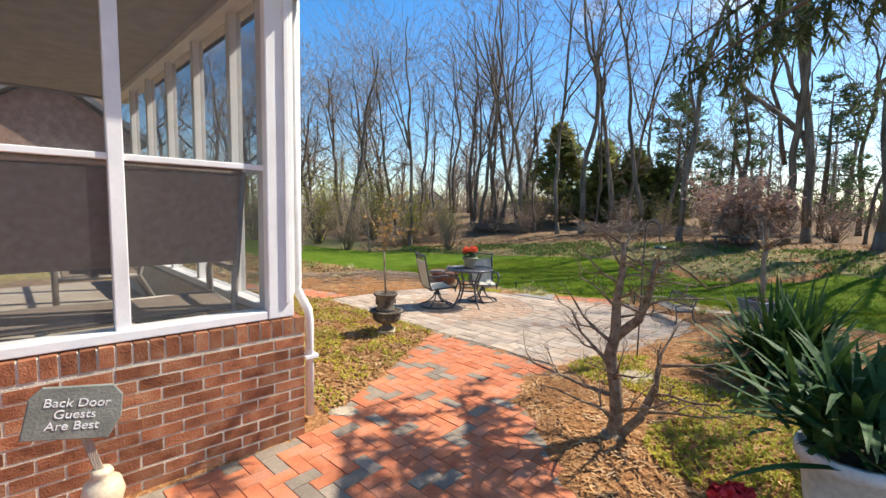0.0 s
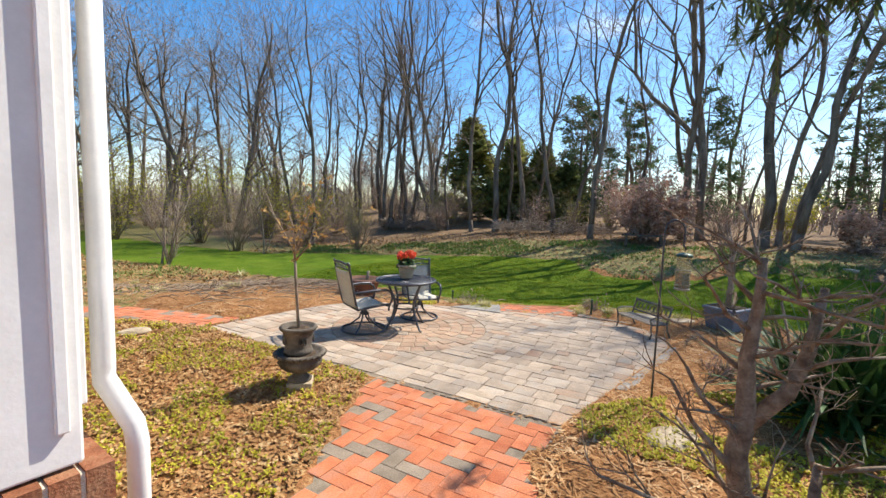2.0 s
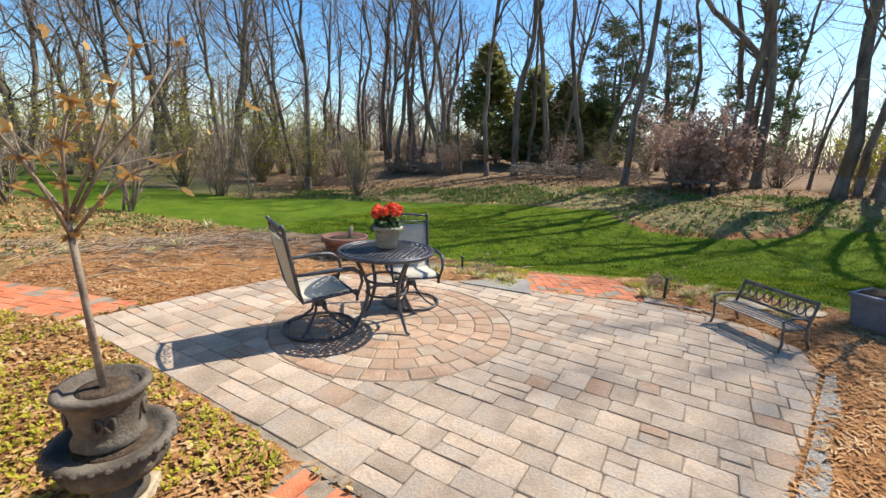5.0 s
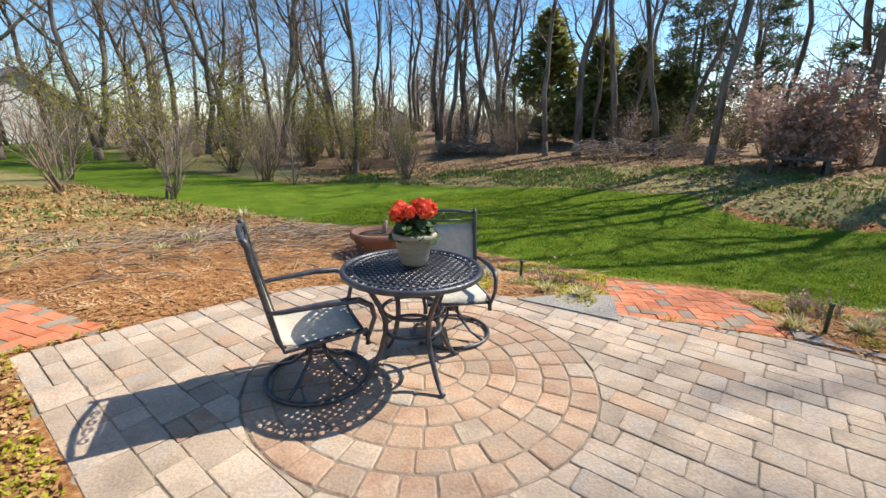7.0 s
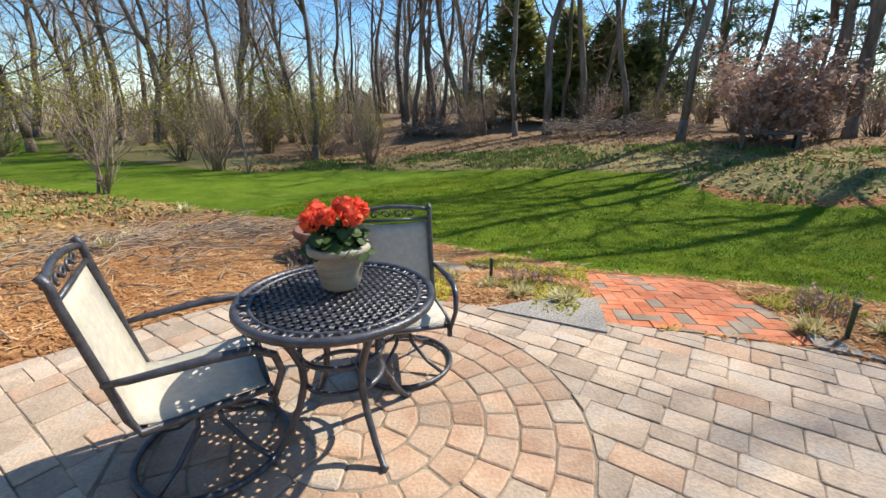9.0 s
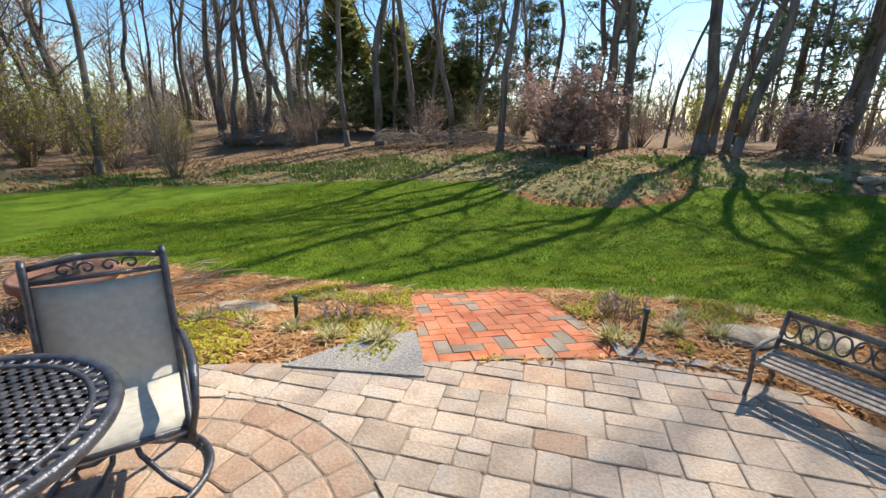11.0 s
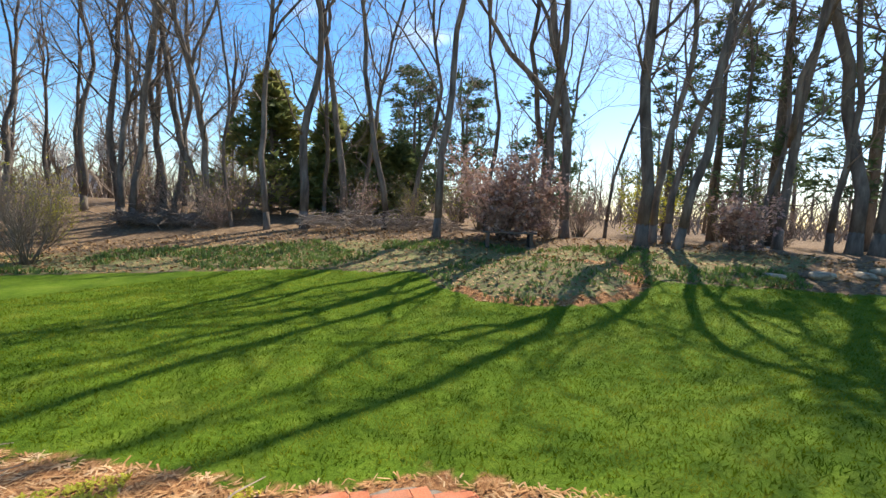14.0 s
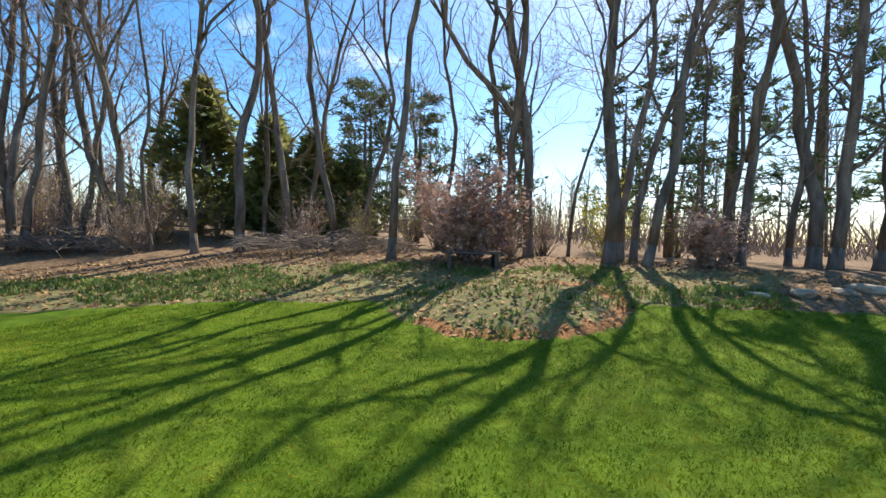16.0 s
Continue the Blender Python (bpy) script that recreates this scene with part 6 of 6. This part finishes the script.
def lay_one(u, v, w, h, o2, base, rnd):
    """One tumbled paver, cut to the patio's outline and to the circle."""
    quad = [(u + 0.002, v + 0.002), (u + w - 0.002, v + 0.002), (u + w - 0.002, v + h - 0.002), (u + 0.002, v + h - 0.002)]
    quad = [(p[0] + rnd.gauss(0, 0.003), p[1] + rnd.gauss(0, 0.003)) for p in quad]
    pts = clip_to([tuple(o2 + E1 * a + E2 * b) for a, b in quad], PATIO)
    if len(pts) < 3:
        return
    cx, cy = sum(p[0] for p in pts) / len(pts), sum(p[1] for p in pts) / len(pts)
    nx, ny = cx - CIRCLE[0], cy - CIRCLE[1]
    d = math.hypot(nx, ny)
    if d < R_CIRCLE - 0.06:
        return
    nx, ny = nx / d, ny / d
    pts = clip(pts, nx, ny, nx * CIRCLE[0] + ny * CIRCLE[1] + R_CIRCLE + 0.006)
    if len(pts) < 3 or area(pts) < 0.002:
        return
    piece("paver", chip_corners(pts, rnd), 0.0, M_PAVER_ROSE if rnd.random() < 0.07 else M_PAVER, base, rnd, 0.005)


def lay_patio():
    rnd = random.Random(61)
    base = base_slab("patio", PATIO, "tumbled tan concrete paver patio with a rose circle", -0.007)
    ring = base_slab("patio_circle", [(CIRCLE[0] + R_CIRCLE * math.cos(t), CIRCLE[1] + R_CIRCLE * math.sin(t)) for t in np.linspace(0, 6.2832, 40, endpoint=False)], "circle of rose-coloured pavers in the patio", -0.006)
    o2 = Vector((-1.96, 7.3))
    v, course = 0.0, 0
    while v < 5.2:
        hgt = (0.21, 0.14, 0.18, 0.14)[course % 4] if course else 0.2
        u = -1.0 - rnd.random() * 0.3
        while u < 6.4:
            w = rnd.choice((0.14, 0.18, 0.22, 0.26)) if course else rnd.choice((0.3, 0.24))
            rows = [(v, hgt)] if hgt < 0.17 or rnd.random() > 0.3 else [(v, hgt / 2), (v + hgt / 2, hgt / 2)]
            u0 = u
            u += w
            for v0, h0 in rows:
                lay_one(u0, v0, w, h0, o2, base, rnd)
        v += hgt
        course += 1
    r = 0.0
    k = 0
    while r < R_CIRCLE - 0.05:
        w = 0.1 if k == 0 else 0.1466
        cnt = 1 if k == 0 else max(6, round(2 * math.pi * (r + w / 2) / 0.155))
        if k == 0:
            piece("paver", [(CIRCLE[0] + (w - 0.005) * math.cos(t), CIRCLE[1] + (w - 0.005) * math.sin(t)) for t in np.linspace(0, 6.2832, 8, endpoint=False)], 0.0, M_PAVER_ROSE, ring, rnd)
        else:
            off = rnd.random()
            for i in range(cnt):
                a0, a1 = 2 * math.pi * (i + off) / cnt, 2 * math.pi * (i + 1 + off) / cnt
                g0 = 0.003 / r
                pts = [(CIRCLE[0] + q * math.cos(a), CIRCLE[1] + q * math.sin(a)) for q, a in ((r + 0.004, a0 + g0), (r + w - 0.005, a0 + g0 * r / (r + w)), (r + w - 0.002, (a0 + a1) / 2), (r + w - 0.005, a1 - g0 * r / (r + w)), (r + 0.004, a1 - g0))]
                piece("paver", chip_corners(pts, rnd), 0.0, M_PAVER if rnd.random() < 0.15 else M_PAVER_ROSE, ring, rnd, 0.007)
        r += w
        k += 1


def herringbone(poly, origin, ex, top_fn, name, label, seed, size=0.1, grey=0.16, keep=None):
    """Clay pavers, two to one, laid in a right-angled herringbone and cut to the outline."""
    rnd = random.Random(seed)
    base = tagged(new(name), label, "paving", kind="structure")
    ey = Vector((-ex.y, ex.x))
    xs = [(Vector(p) - origin).dot(ex) / size for p in poly]
    ys = [(Vector(p) - origin).dot(ey) / size for p in poly]
    bed = Geo()
    rest = Geo()
    for i in range(-60, 90):
        for j in range(-40, 40):
            for bx, by, w, h in ((i + 4 * j, i, 2, 1), (i + 4 * j + 2, i - 1, 1, 2)):
                if bx < min(xs) - 2 or bx > max(xs) + 1 or by < min(ys) - 2 or by > max(ys) + 1:
                    continue
                q = [(bx, by), (bx + w, by), (bx + w, by + h), (bx, by + h)]
                gap = 0.015
                q = [(a + (gap if a == bx else -gap), b + (gap if b == by else -gap)) for a, b in q]
                pts = [tuple(origin + ex * (a * size) + ey * (b * size)) for a, b in q]
                hit = [inside(poly, *p) for p in pts]
                cx, cy = sum(p[0] for p in pts) / 4, sum(p[1] for p in pts) / 4
                if poly is PAD:
                    pts = clip_to(pts, PAD)
                    if len(pts) < 3 or area(pts) < 0.001:
                        continue
                elif sum(hit) < 3 or not inside(poly, cx, cy):
                    continue
                m = M_CLAY_GREY if rnd.random() < grey else M_CLAY
                if keep and not keep(cx, cy):
                    rest.prism(pts, -0.05, top_fn(cx, cy), 0.004)
                    continue
                o = piece("brick", pts, top_fn(cx, cy), m, base, rnd, 0.004, 0.05)
                gx, gy = (top_fn(cx + 0.05, cy) - top_fn(cx - 0.05, cy)) / 0.1, (top_fn(cx, cy + 0.05) - top_fn(cx, cy - 0.05)) / 0.1
                o.rotation_euler = (math.atan(gy) + rnd.gauss(0, 0.003), -math.atan(gx) + rnd.gauss(0, 0.003), 0)
    if rest.v:
        tagged(rest.ob("far_bricks", M_CLAY, base, smooth=False), kind="stuff")
    return base


def sheet(poly, z_fn, name, label):
    """Sand bed under clay pavers, following the ground."""
    xs, ys = [p[0] for p in poly], [p[1] for p in poly]
    g, idx, st = Geo(), {}, 0.05
    nx, ny = int((max(xs) - min(xs)) / st) + 1, int((max(ys) - min(ys)) / st) + 1
    for i in range(nx):
        for j in range(ny):
            x, y = min(xs) + i * st, min(ys) + j * st
            if inside(poly, x + st / 2, y + st / 2):
                g.add([(a, b, z_fn(a, b)) for a, b in ((x, y), (x + st, y), (x + st, y + st), (x, y + st))], [(0, 1, 2, 3)])
    return tagged(g.ob(name, M_JOINT, smooth=False), label, "sand bed", kind="structure")


lay_patio()
slope_z = lambda x, y: land(x, y) - 0.002
for poly, org, ex, nm, lb, sd in ((PATH, (-0.1, 5.5), Vector((0.737, -0.675)).normalized(), "brick_path", "red and grey clay brick garden path", 71),
                                  (PAD, (1.98, 7.72), Vector((0.95, -0.31)).normalized(), "brick_pad", "red clay brick landing between patio and lawn", 72),
                                  (WEST, (-1.98, 7.32), Vector((-0.9, 0.42)).normalized(), "brick_walk", "red clay brick walk leading off the patio", 73)):
    sheet(poly, lambda x, y: land(x, y) - 0.008, nm + "_bed", "dark sand joints beneath the clay pavers")
    herringbone(poly, Vector(org), ex, slope_z, nm, lb, sd, keep=(lambda x, y: y > 2.2) if nm == "brick_path" else None)


def brick_face(wall, length, courses=10, end=True):
    """Face bricks in running bond with a rowlock cap, as parts of the wall."""
    rnd = random.Random(81)
    c_h = (SILL - 0.115) / courses
    stock = []
    for w in (0.195, 0.092):
        stock.append(Geo().box((0, 0, 0), (w, 0.03, c_h - 0.013)).mesh("brick", M_WALLBRICK, False))
    cap = Geo().box((0, 0, 0), (0.062, 0.235, 0.105)).mesh("brick", M_WALLBRICK, False)

    def put(me, x, y, z):
        o = new("brick", me)
        o.parent = wall
        o.location = (x, y + rnd.uniform(-0.0015, 0.0015), z + rnd.gauss(0, 0.0012))
        o.rotation_euler = (0, rnd.gauss(0, 0.004), 0)
    for k in range(courses):
        x = 0.002 + (0 if k % 2 else -0.1)
        while x < length - 0.1:
            z = -0.02 + (k + 0.5) * c_h
            if x < 0:
                put(stock[1], 0.048, 0.0165, z)
            else:
                put(stock[0], x + 0.0975, 0.0165, z)
            x += 0.208
        if end:
            o = new("brick", stock[0])
            o.parent = wall
            o.location, o.rotation_euler = (0.0175, 0.125, z), (0, 0, math.pi / 2)
    x = 0.033
    while x < length:
        put(cap, x, 0.118, SILL - 0.06)
        x += 0.0735


brick_face(wall_front, 2.6)
